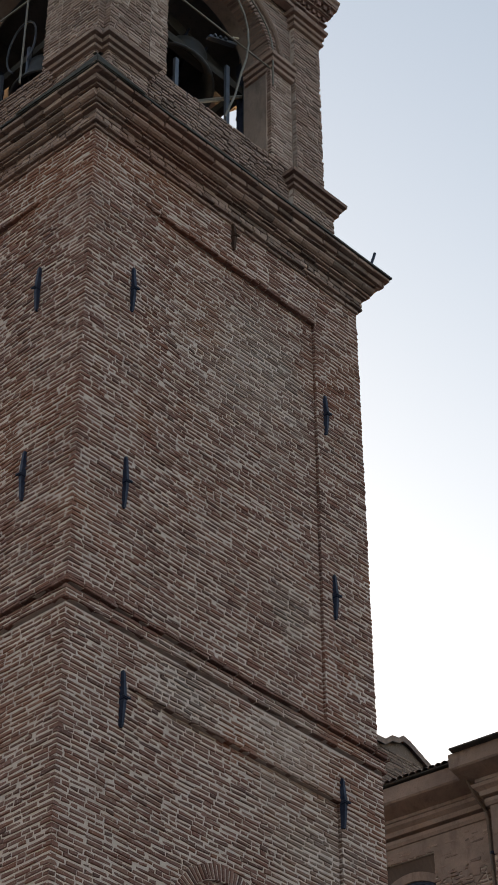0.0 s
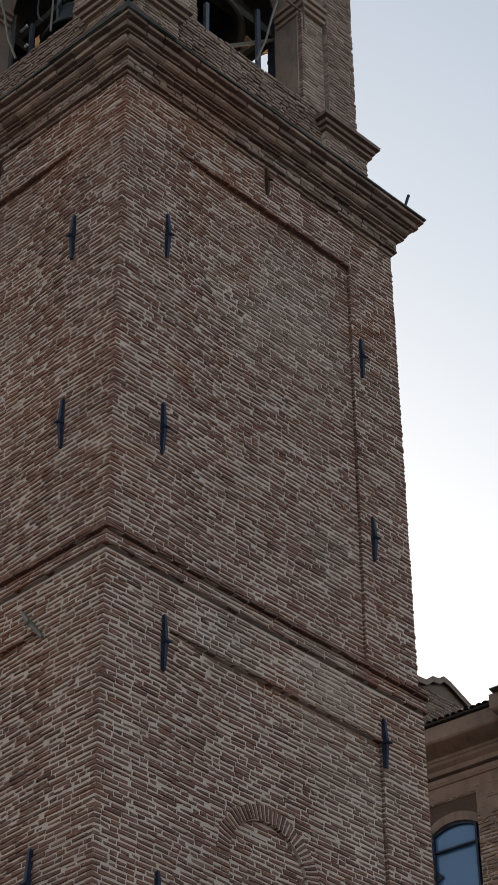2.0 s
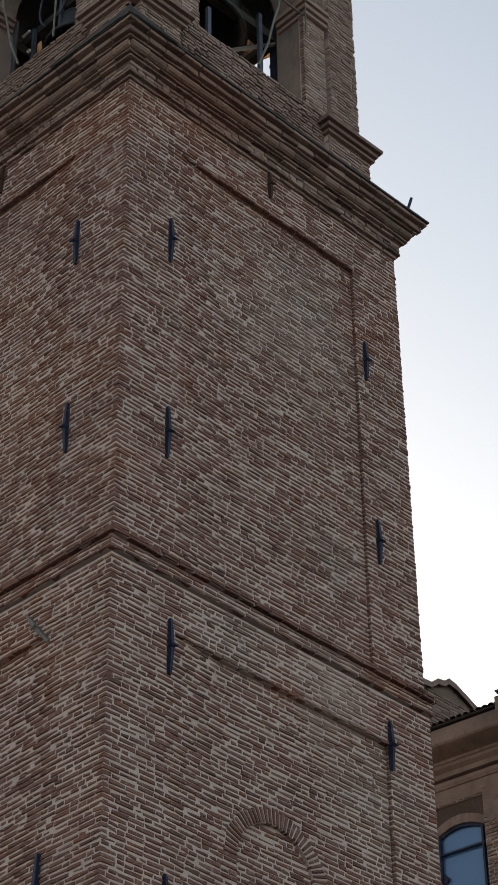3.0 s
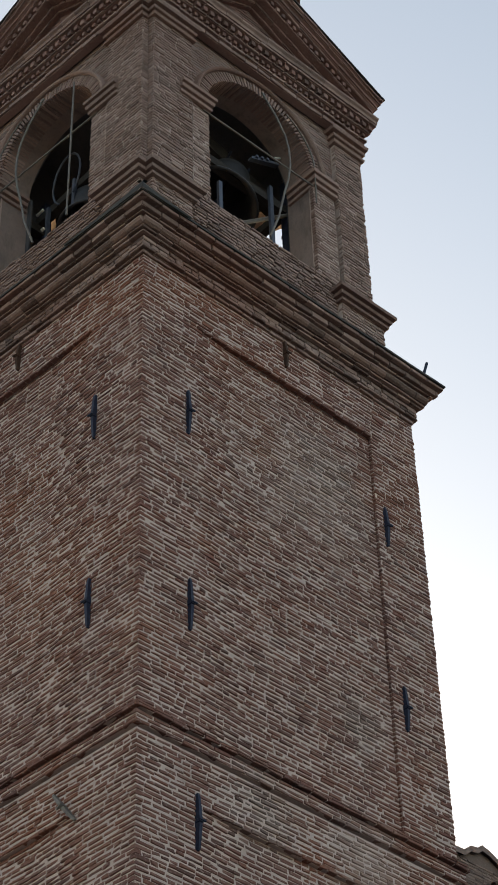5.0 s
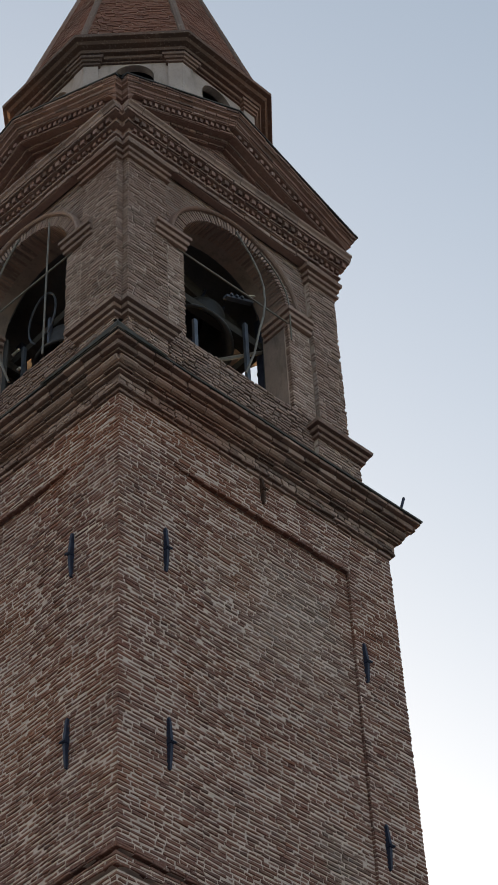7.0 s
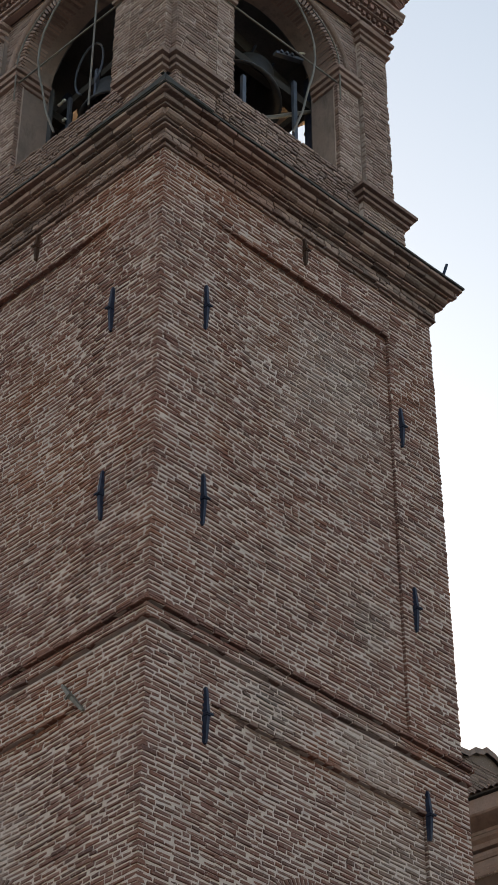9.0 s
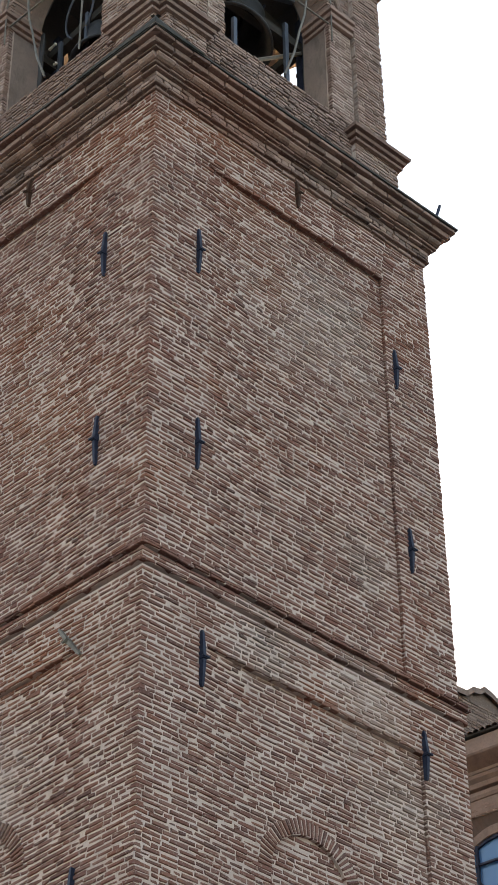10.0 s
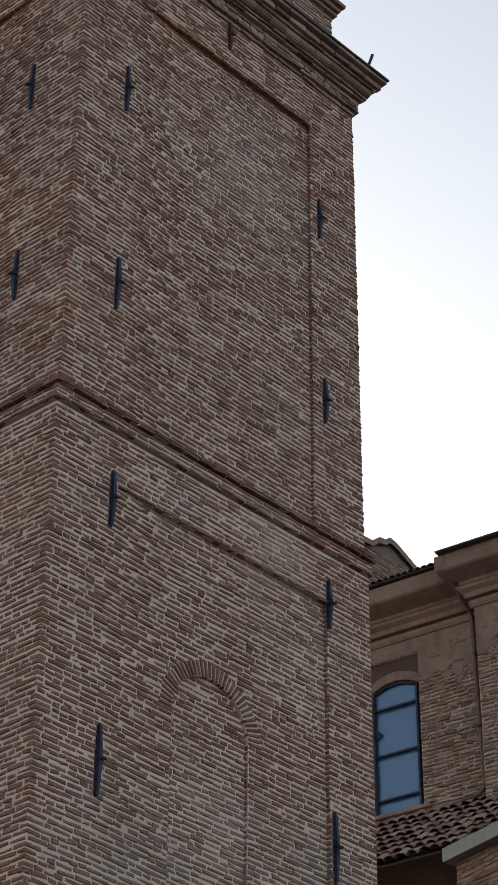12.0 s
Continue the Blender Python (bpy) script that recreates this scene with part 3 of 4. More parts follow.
        loops(bm, [[to(CB - r * math.cos(math.pi * k / 40), d, ZS + r * math.sin(math.pi * k / 40)) for k in range(41)] for r, d in prof], False)
        part("hood_mould", bm, MOULDING, wall, "moulded hood over the arch")
    # tie rod and bent cable in each arch
    bm = bmesh.new()
    tube(bm, [to(1.2, 0.26, 24.6), to(W - 1.2, 0.26, 24.6)], 0.014)
    part("tie_rod", bm, ROD, tower, "thin iron tie rod")
    if seen:
        bm = bmesh.new()
        pts = [(2.25, 0.2, 25.8), (2.46, 0.16, 25.4), (2.6, 0.15, 25.1), (2.66, 0.15, 24.85), (2.67, 0.15, 24.55), (2.62, 0.15, 24.2), (2.53, 0.15, 23.85), (2.42, 0.16, 23.3), (2.28, 0.2, 22.82)]
        tube(bm, [to(*p) for p in pts], 0.016)
        part("cable", bm, ROD, tower, "bent iron conductor rod")
        bm = bmesh.new()
        tube(bm, [to(CB + 0.93 * math.cos(radians(k)), 0.2, ZS + 0.93 * math.sin(radians(k))) for k in range(62, -1, -6)] + [to(CB + 0.925, 0.2, 24.6), to(CB + 0.93, 0.21, 24.2)], 0.012)
        part("stay_rod", bm, ROD, tower, "thin rod curving along the arch")
bm = bmesh.new()
tube(bm, [face_l(1.6, 0.18, 25.55), face_l(1.62, 0.18, 22.8)], 0.014)
part("cable", bm, ROD, tower)
# floor and vault of the bell chamber; the vault's colour holds the chamber's shade
bm = bmesh.new()
box(bm, (0.5, 0.5, 21.3), (W - 0.5, W - 0.5, 21.6))
part("chamber_floor", bm, TIMBER, tower)
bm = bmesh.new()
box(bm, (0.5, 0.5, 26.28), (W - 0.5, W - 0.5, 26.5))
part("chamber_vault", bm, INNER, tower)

# entablature with its rows of dentils
bm = bmesh.new()
loops(bm, [square_ring(o, z, 24, 0.006, NOTCH) for o, z in ((-0.3, 26.2), (-0.2, 26.205), (-0.2, 26.3), (-0.17, 26.305), (-0.17, 26.36), (-0.19, 26.365), (-0.19, 26.48),
                                                     (-0.12, 26.485), (-0.12, 26.52), (-0.14, 26.525), (-0.14, 26.64), (-0.06, 26.645), (-0.06, 26.69), (-0.03, 26.7), (-0.02, 26.8), (-0.3, 26.84))])
entab = part("entablature", bm, RED_BRICK, tower, "moulded brick entablature with dentils")


def dentils(to, pts, w, h, depth, name, parent):
    """Small blocks along a line from point to point in the face's own terms."""
    bm = bmesh.new()
    (u0, d0, z0), (u1, d1, z1), n = pts
    for i in range(n):
        t = (i + 0.5) / n
        u, d, z = u0 + (u1 - u0) * t, d0, z0 + (z1 - z0) * t
        box(bm, (u - w / 2, d - depth, z - h / 2), (u + w / 2, d + 0.05, z + h / 2), to)
    ob = part(name, bm, RED_BRICK, parent)
    ob["kind"] = "stuff"


RISE = 1.14
for n_face, to in enumerate(FACES):
    if n_face < 2:
        dentils(to, ((0.33, 0.19, 26.44), (W - 0.15, 0.19, 26.44), 38), 0.05, 0.07, 0.05, "dentil_band", entab)
        dentils(to, ((0.28, 0.14, 26.585), (W - 0.06, 0.14, 26.585), 32), 0.07, 0.09, 0.075, "dentil_band", entab)
        b = Bricks(80 + n_face)
        for off, za, zb in ((-0.175, 26.215, 26.285), (-0.145, 26.31, 26.35), (-0.095, 26.49, 26.518), (-0.03, 26.65, 26.69)):
            brick_row(b, to, NOTCH - off, W + off, za, zb, -off, 0.24, 0.08)
        mould_row(b, to, 0.02 + NOTCH, W - 0.02, ((-0.1, 26.7), (-0.02, 26.7), (-0.01, 26.75), (0.02, 26.78), (0.025, 26.81), (-0.1, 26.82)), 0.26)
        b.join("brickwork", BELFRY_BRICK, entab)
    # pediment: sunk field and raking cornice
    bm = bmesh.new()
    vs = [bm.verts.new(to(u, d, z)) for d in (0.36, 1.6) for u, z in ((0.25, 26.82), (W - 0.25, 26.82), (W / 2, 27.0 + RISE))]
    bm.faces.new(vs[:3]), bm.faces.new(vs[3:])
    for i in range(3):
        bm.faces.new((vs[i], vs[(i + 1) % 3], vs[3 + (i + 1) % 3], vs[3 + i]))
    gable = part("pediment", bm, RED_BRICK, tower, "low triangular brick pediment" if n_face < 2 else "")
    bm = bmesh.new()
    prof = ((0.4, -0.56), (0.3, -0.56), (0.3, -0.51), (0.22, -0.505), (0.22, -0.44), (0.1, -0.43), (0.1, -0.38), (0.13, -0.375), (0.13, -0.28), (0.05, -0.275), (0.05, -0.22), (0.02, -0.2), (0.01, -0.12), (-0.03, -0.1), (-0.03, -0.06), (-0.055, -0.04), (-0.06, 0.02), (None, 0.04))
    stops = [(W / 2 * k / 8, k / 8) for k in range(0, 8)] + [(W / 2, 1.0)]
    stops += [(W - u, f) for u, f in reversed(stops[:-1])]
    rings = []
    for u, f in stops:
        mitre = f == 0
        back = min(u, W - u)
        near = NOTCH if n_face < 2 and u == 0 else 0.0
        line = [(back if e is None else e, h) for e, h in prof]
        if near:
            rings.append([to(d + near, d + near, 27.25 + h) for d, h in line])
        rings.append([to(u + near + ((d if u < 1 else -d) if mitre else 0), d, 27.25 + RISE * f + dz + 0.01 * noise.noise((u * 2, d * 5, n_face))) for d, dz in line])
    loops(bm, rings, False)
    part("raking_cornice", bm, RED_BRICK, gable, "moulded raking cornice")
    bm = bmesh.new()
    rings = [[to(u, d, 27.25 + RISE * f + dz) for d, dz in ((-0.04, 0.02), (-0.085, 0.022), (-0.085, 0.045), (bk, 0.065), (bk, 0.03))] for u, f, bk in ((-0.085 + (NOTCH if n_face < 2 else 0.0), 0.0, -0.03), (W / 2, 1.0, W / 2), (W + 0.085, -0.01, -0.03))]
    if n_face < 2:
        rings.insert(0, [to(NOTCH - 0.085, NOTCH + d, 27.25 + dz) for d, dz in ((-0.04, 0.02), (-0.085, 0.022), (-0.085, 0.045), (-0.03, 0.065), (-0.03, 0.03))])
    loops(bm, rings, False)
    part("roof_edge", bm, LEAD, gable, "dark roof edge")
    if n_face < 2:
        rake = lambda u, d, z, to=to: to(u, d, z + RISE * min(max(u, 0), max(W - u, 0)) / (W / 2))
        b = Bricks(86 + n_face)
        for off, za, zb in ((-0.085, 26.828, 26.862), (-0.035, 26.985, 27.02), (0.0, 27.06, 27.115), (0.045, 27.15, 27.185), (0.072, 27.215, 27.26)):
            for ua, ub in ((NOTCH - off, W / 2), (W / 2, W + off)):
                brick_row(b, rake, ua, ub, za, zb, -off, 0.24, 0.08)
        b.courses(to, lambda z: [(W / 2 - 1.95 * (27.98 - z) / RISE, W / 2 + 1.95 * (27.98 - z) / RISE)] if z < 27.95 else [], 26.85, 27.95, 0.36, joint=0.014)
        for ua, ub in ((0.5, W / 2), (W / 2, W - 0.5)):
            brick_row(b, rake, ua, ub, 26.695, 26.735, 0.28, 0.2, 0.08)
            brick_row(b, rake, ua, ub, 26.75, 26.8, 0.2, 0.12, 0.08)
        b.join("brickwork", RED_BRICK, gable)
        dentils(to, ((0.44, 0.13, 27.25 + RISE * 0.2 - 0.33), (W / 2 - 0.06, 0.13, 27.25 + RISE * 0.97 - 0.33), 16), 0.055, 0.08, 0.06, "dentil_band", gable)
        dentils(to, ((W / 2 + 0.06, 0.13, 27.25 + RISE * 0.97 - 0.33), (W - 0.44, 0.13, 27.25 + RISE * 0.2 - 0.33), 16), 0.055, 0.08, 0.06, "dentil_band", gable)

# eight-sided drum
RD = 1.9
AP = RD * math.cos(radians(22.5))
HALF = RD * math.sin(radians(22.5))


def drum_face(k, apothem):
    a = radians(TURN + 45 * k)
    c, s = math.cos(a), math.sin(a)
    return lambda u, d, z: (W / 2 + (apothem - d) * c - u * s, W / 2 + (apothem - d) * s + u * c, z)


bm = bmesh.new()
loops(bm, [oct_ring(1.5, 27.2), oct_ring(1.5, 30.0)], True, True)
drum = part("drum", bm, LEAD, tower, "eight-sided plastered drum")
for k in range(8):
    to = drum_face(k, AP)
    bm = bmesh.new()
    arch_panel(bm, to, -HALF, HALF, 27.3, 29.8, 0.0, 0.31, 29.3, 0.0, 0.12, 28.2, 14)
    part("panel", bm, PLASTER, drum, "pale plastered panel with an arched window")
    bm = bmesh.new()
    for s in (-1, 1):
        box(bm, (s * (HALF + 0.02), -0.045, 27.3), (s * (HALF - 0.2), 0.02, 29.7), to)
    part("pilaster", bm, PLASTER, drum)
    for s in (-1, 1):
        bm = bmesh.new()
        loops(bm, [[to(s * (HALF + 0.02 + o * 0.4), -0.045 - o, z), to(s * (HALF - 0.2 - o), -0.045 - o, z), to(s * (HALF - 0.2 - o), 0.02, z), to(s * (HALF + 0.02), 0.02, z)]
                   for o, z in ((0.002, 29.55), (0.03, 29.56), (0.035, 29.59), (0.02, 29.595), (0.02, 29.62), (0.05, 29.63), (0.06, 29.67), (0.085, 29.68), (0.085, 29.74))], True, True)
        part("capital", bm, MOULDING, drum, "stepped terracotta capital")
bm = bmesh.new()
loops(bm, [oct_ring(r, z) for r, z in ((1.8, 29.635), (1.935, 29.64), (1.945, 29.66), (1.93, 29.665), (1.93, 29.675), (1.97, 29.68), (1.99, 29.69), (2.0, 29.73), (1.98, 29.74), (1.98, 29.77), (2.05, 29.78), (2.07, 29.82), (2.05, 29.83), (2.05, 29.86), (2.14, 29.88), (2.18, 29.92), (2.17, 29.93), (2.25, 29.945), (2.26, 30.0), (1.9, 30.08))])
part("drum_cornice", bm, MOULDING, drum, "moulded cornice of the drum")

# spire
SR, SZ, SA = 2.06, 30.06, 37.6
bm = bmesh.new()
loops(bm, [oct_ring(SR - 0.02, SZ), oct_ring(0.03, SA)], True, True)
spire = part("spire", bm, BELFRY_MORTAR, tower, "tapering eight-sided brick spire")
b = Bricks(95)
for k in (4, 5, 6, 7, 3):
    ap = SR * math.cos(radians(22.5))
    base = drum_face(k, 0.0)

    def slope(u, d, z, base=base, ap=ap):
        t = (z - SZ) / (SA - SZ)
        return base(u, d - ap * (1 - t), z)

    b.courses(slope, lambda z: [(-SR * 0.383 * (1 - (z - SZ) / (SA - SZ)), SR * 0.383 * (1 - (z - SZ) / (SA - SZ)))], SZ, 34.5, 0.0, proud=0.015, joint=0.015)
b.join("brickwork", SPIRE_BRICK, spire)
for k in range(8):
    bm = bmesh.new()
    p0, p1 = Vector(oct_ring(SR, SZ)[k]), Vector((W / 2, W / 2, SA))
    tube(bm, [p0, p0.lerp(p1, 0.25), p0.lerp(p1, 0.5), p0.lerp(p1, 0.75), p1], 0.06, 8)
    part("rib", bm, MOULDING, spire)


# ---- iron tie anchors ----
def anchor(to, u, z0, z1, d, tilt=0.0, iron=IRON, label="dark wrought-iron tie bar bolted upright to the brick wall"):
    """A tapered wrought-iron bar held by a wedge, flat against the wall."""
    zc, h = (z0 + z1) / 2, (z1 - z0) / 2
    ob = thing("tie_anchor", label, "tie anchor", "tie anchors of the tower", to(u, d, zc))
    o = Vector(to(0, 0, 0))
    f = lambda a, b, c: Vector(to(a, b, c)) - o
    ca, sa = math.cos(tilt), math.sin(tilt)
    g = lambda a, b, c: f(a * ca - c * sa, b, a * sa + c * ca)
    bm = bmesh.new()
    loops(bm, [[g(-w, -t, z), g(w, -t, z), g(w, 0.02, z), g(-w, 0.02, z)] for z, w, t in
               ((-h, 0.011, 0.018), (-h * 0.9, 0.014, 0.026), (-0.05, 0.019, 0.045), (0.05, 0.019, 0.045), (h * 0.9, 0.014, 0.026), (h, 0.01, 0.018))], True, True)
    part("bar", bm, iron, ob)
    bm = bmesh.new()
    loops(bm, [[g(-w, -t, z), g(w, -t, z), g(w, 0.0, z), g(-w, 0.0, z)] for z, w, t in ((-0.022, 0.022, 0.05), (-0.016, 0.027, 0.06), (0.016, 0.027, 0.06), (0.022, 0.022, 0.05))], True, True)
    part("eye", bm, iron, ob)
    bm = bmesh.new()
    loops(bm, [[g(x, -0.062 - w, -w), g(x, -0.062 + w, -w), g(x, -0.062 + w, w), g(x, -0.062 - w, w)] for x, w in ((-0.03, 0.006), (0.045, 0.01))], True, True)
    part("wedge", bm, iron, ob)


for u, z0, z1, d in ((0.655, 18.115, 18.785, -0.014), (0.66, 15.37, 16.045, -0.014), (3.742, 18.22, 18.82, -0.014), (3.79, 15.58, 16.19, -0.014),
                     (0.716, 12.77, 13.406, -0.04), (3.767, 12.955, 13.54, -0.04), (0.704, 9.98, 10.68, -0.04), (3.8, 10.15, 10.9, -0.04)):
    anchor(face_r, u, z0, z1, d)
for u, z0, z1, d in ((0.72, 18.13, 18.8, -0.014), (0.715, 15.47, 16.12, -0.014), (0.74, 10.2, 10.9, -0.04)):
    anchor(face_l, u, z0, z1, d)
for to, u in ((face_r, 2.21), (face_l, 2.1)):
    anchor(to, u, 20.2, 20.64, -0.014, radians(2), RUSTY, "thin rusty iron tie bar under the great cornice")
anchor(face_l, 0.93, 13.12, 13.66, -0.04, radians(-36), ROD, "pale grey iron tie bar set aslant on the brick wall")

# iron spike on the cornice
spike = thing("iron_spike", "short rusty iron spike leaning on the cornice", "spike", at=(4.45, -0.2, 21.27))
bm = bmesh.new()
tube(bm, [(0, 0, 0), (0.05, -0.015, 0.16), (0.12, -0.03, 0.4)], 0.02)
part("shaft", bm, IRON, spike)
bm = bmesh.new()
tube(bm, [(-0.05, 0, 0.0), (0.05, 0, 0.0)], 0.03)
part("foot", bm, IRON, spike)


# ---- bells ----
def bell(x, y, z, r, turn, swing):
    ob = thing("bell", "dark bronze bell hung from a timber headstock in the belfry", "bell", "bells of the belfry")
    ob.matrix_basis = pose(x, y, z, 0, swing, turn)
    bm = bmesh.new()
    prof = ((0.05, 0.0), (0.42, -0.02), (0.52, -0.1), (0.56, -0.3), (0.6, -0.6), (0.68, -0.95), (0.82, -1.2), (1.0, -1.42), (1.02, -1.5), (0.95, -1.5), (0.74, -1.18), (0.6, -0.9), (0.5, -0.3), (0.05, -0.08))
    loops(bm, [[(q * r * math.cos(k * math.pi / 14), q * r * math.sin(k * math.pi / 14), h * r) for k in range(28)] for q, h in prof])
    for f in bm.faces:
        f.smooth = True
    part("body", bm, BRONZE, ob)
    bm = bmesh.new()
    box(bm, (-1.35 * r, -0.16 * r, 0.1 * r), (1.35 * r, 0.16 * r, 0.5 * r))
    bmesh.ops.bevel(bm, geom=bm.edges, offset=0.03 * r, segments=1)
    part("headstock", bm, TIMBER, ob)
    bm = bmesh.new()
    tube(bm, [(0, 0, 0.0), (0.03 * r, 0, -0.7 * r), (0.06 * r, 0, -1.25 * r)], 0.05 * r)
    loops(bm, [[(0.06 * r + q * r * math.cos(k * math.pi / 6), q * r * math.sin(k * math.pi / 6), h * r) for k in range(12)] for q, h in ((0.03, -1.2), (0.13, -1.32), (0.15, -1.4), (0.1, -1.5), (0.02, -1.6))], True, True)
    part("clapper", bm, IRON, ob)
    for s in (-0.3, 0.3):
        bm = bmesh.new()
        tube(bm, [(s * r, -0.2 * r, 0.0), (s * r, -0.2 * r, 0.55 * r), (s * r, 0.2 * r, 0.55 * r), (s * r, 0.2 * r, 0.0)], 0.035 * r)
        part("strap", bm, IRON, ob)


bell(2.6, 1.3, 25.3, 0.6, 0, 18)
bell(1.1, 2.5, 24.75, 0.5, 90, 6)
bell(2.75, 2.6, 24.7, 0.42, 30, -6)
frame_ob = thing("bell_stand", "dark steel and timber frame that carries the bells", "bell stand")
for a, c in (((0.95, 0.85, 21.5), (1.07, 0.97, 25.3)), ((3.25, 0.85, 21.5), (3.37, 0.97, 25.3)), ((0.95, 3.35, 21.5), (1.07, 3.47, 25.3)), ((3.25, 3.35, 21.5), (3.37, 3.47, 25.3)),
             ((1.72, 0.88, 21.5), (1.78, 0.94, 23.9)), ((0.88, 1.9, 21.5), (0.94, 1.96, 23.9))):
    bm = bmesh.new()
    box(bm, a, c)
    part("post", bm, IRON, frame_ob, "blue-grey steel post")
for a, c in (((0.6, 0.85, 24.6), (3.8, 0.97, 24.75)), ((0.6, 3.35, 24.6), (3.8, 3.47, 24.75)), ((0.85, 0.6, 24.76), (0.97, 3.8, 24.9)), ((3.3, 0.6, 24.76), (3.42, 3.8, 24.9))):
    bm = bmesh.new()
    box(bm, a, c)
    part("beam", bm, TIMBER, frame_ob)
for p, q in (((2.2, 0.9, 23.6), (3.3, 0.85, 24.6)), ((2.5, 0.9, 23.2), (2.9, 1.6, 24.7)), ((0.9, 1.2, 22.6), (0.9, 2.5, 24.6)), ((0.9, 3.2, 22.6), (0.9, 2.2, 24.6)), ((2.7, 0.95, 22.2), (3.3, 0.95, 23.6))):
    bm = bmesh.new()
    tube(bm, [p, q], 0.03)
    part("brace", bm, ROD, frame_ob)

# ringing gear in the two front arches
for a, d, z1 in ((1.93, 0.75, 24.16), (2.9, 0.78, 24.85)):
    bm = bmesh.new()
    box(bm, (a - 0.03, d, 21.6), (a + 0.03, d + 0.05, z1))
    part("post", bm, BLUE_STEEL, frame_ob, "blue-grey steel post")
for a, d, z1 in ((0.75, 2.58, 24.37), (0.78, 2.49, 24.9), (0.78, 3.07, 24.8)):
    bm = bmesh.new()
    box(bm, (a, d - 0.025, 21.6), (a + 0.05, d + 0.025, z1))
    part("post", bm, BLUE_STEEL, frame_ob, "blue-grey steel post")
bm = bmesh.new()
tube(bm, [(0.76, 2.62 + 0.3 * math.cos(radians(k)), 25.0 + 0.48 * math.sin(radians(k))) for k in range(-60, 241, 20)], 0.016)
part("bell_wheel", bm, BLUE_STEEL, frame_ob, "thin iron hoop")
bm = bmesh.new()
tube(bm, [(0.75, 3.84, 26.2), (0.75, 2.72, 26.1)], 0.016)
part("brace", bm, ROD, frame_ob)
bm = bmesh.new()
box(bm, (2.5, 0.72, 25.0), (3.02, 0.8, 25.05), lambda x, y, z: (x, y, z + 0.5 * (x - 2.9) + 0.28))
part("headstock_bar", bm, BLUE_STEEL, frame_ob, "grey steel bar with bolts")
for x in (2.58, 2.68, 2.78):
    bm = bmesh.new()
    box(bm, (x - 0.02, 0.69, 25.04 + 0.5 * (x - 2.9) + 0.26), (x + 0.02, 0.73, 25.08 + 0.5 * (x - 2.9) + 0.26))
    part("bolt", bm, BLUE_STEEL, frame_ob)
bm = bmesh.new()
box(bm, (2.9, 0.68, 25.34), (3.02, 0.71, 25.37), lambda x, y, z: (x, y, z + 0.7 * (x - 2.87)))
part("bracket", bm, PORCELAIN, frame_ob, "pale metal bracket")
for y, z, wide in ((3.17, 24.75, 0.07), (3.08, 24.32, 0.025), (3.07, 24.0, 0.035)):
    bm = bmesh.new()
    loops(bm, [[(0.74 + r * math.cos(k * math.pi / 4), y + h, z + r * math.sin(k * math.pi / 4)) for k in range(8)] for r, h in ((0.008, -wide - 0.01), (0.024, -wide), (0.018, 0.0), (0.024, wide), (0.008, wide + 0.01))], True, True)
    part("insulator", bm, PORCELAIN, frame_ob, "small white porcelain insulator")

# ---- the church beside the tower ----
church = thing("church", "brick church with moulded eaves, arched window and pantile roof", "church")
C0, CD, CN = Vector((11.4, 6.0, 0)), Vector((0.2, -0.98, 0)), Vector((-0.98, -0.2, 0))


def ch(s, n, z):
    """Along the wall, out from it, up."""
    p = C0 + CD * s + CN * n
    return (p.x, p.y, z)


def chd(s, d, z):
    return ch(s, -d, z)


WX0, WX1, WZ0, WZS = -0.1, 0.83, 15.46, 17.35     # the window
bm = bmesh.new()
cu, wr = (WX0 + WX1) / 2, (WX1 - WX0) / 2
box(bm, (-9, 0, 0), (WX0, 0.5, 18.9), chd)
box(bm, (WX1, 0, 0), (1.97, 0.5, 18.9), chd)
box(bm, (WX0, 0, 0), (WX1, 0.5, WZ0), chd)
box(bm, (WX0, 0, 17.96), (WX1, 0.5, 18.9), chd)
seg = 12
rise = 0.17
us = [WX0 + (WX1 - WX0) * k / seg for k in range(seg + 1)]
un = [WZS + 0.12 + rise * (1 - ((u - cu) / wr) ** 2) for u in us]
bmesh.ops.remove_doubles(bm, verts=bm.verts, dist=0.001)
nave = part("nave_wall", bm, CHURCH_MORTAR, church, "brick nave wall with patches of plaster")
bm = bmesh.new()
box(bm, (1.97, -0.3, 0), (14, 0.5, 18.9), chd)
bay = part("projecting_bay", bm, CHURCH_MORTAR, church, "brick bay standing out from the wall")
patch = lambda u, z: noise.noise((u * 0.9 + 4, z * 0.9, 3.0)) + 0.35 * noise.noise((u * 3, z * 3, 8.0))


class Rough(Bricks):
    def add(self, to, ua, ub, za, zb, d, back=0.07, worn=0.009):
        if za < 18.2:
            Bricks.add(self, to, ua, ub, za, zb, d + self.rng.uniform(-0.012, 0.004), back, 0.013)


b = Rough(101)
b.courses(chd, lambda z: minus([(-0.8, 1.97)], [(WX0, WX1)] if WZ0 < z < 17.96 else []), 13.0, 18.15, 0.0, 0.063, 0.21, 0.012, 0.021)
b.join("brickwork", CHURCH_BRICK, nave)
b = Rough(102)
b.courses(chd, lambda z: [(1.97, 6.0)], 13.0, 18.15, -0.3, 0.063, 0.21, 0.012, 0.021)
b.join("brickwork", CHURCH_BRICK, bay)

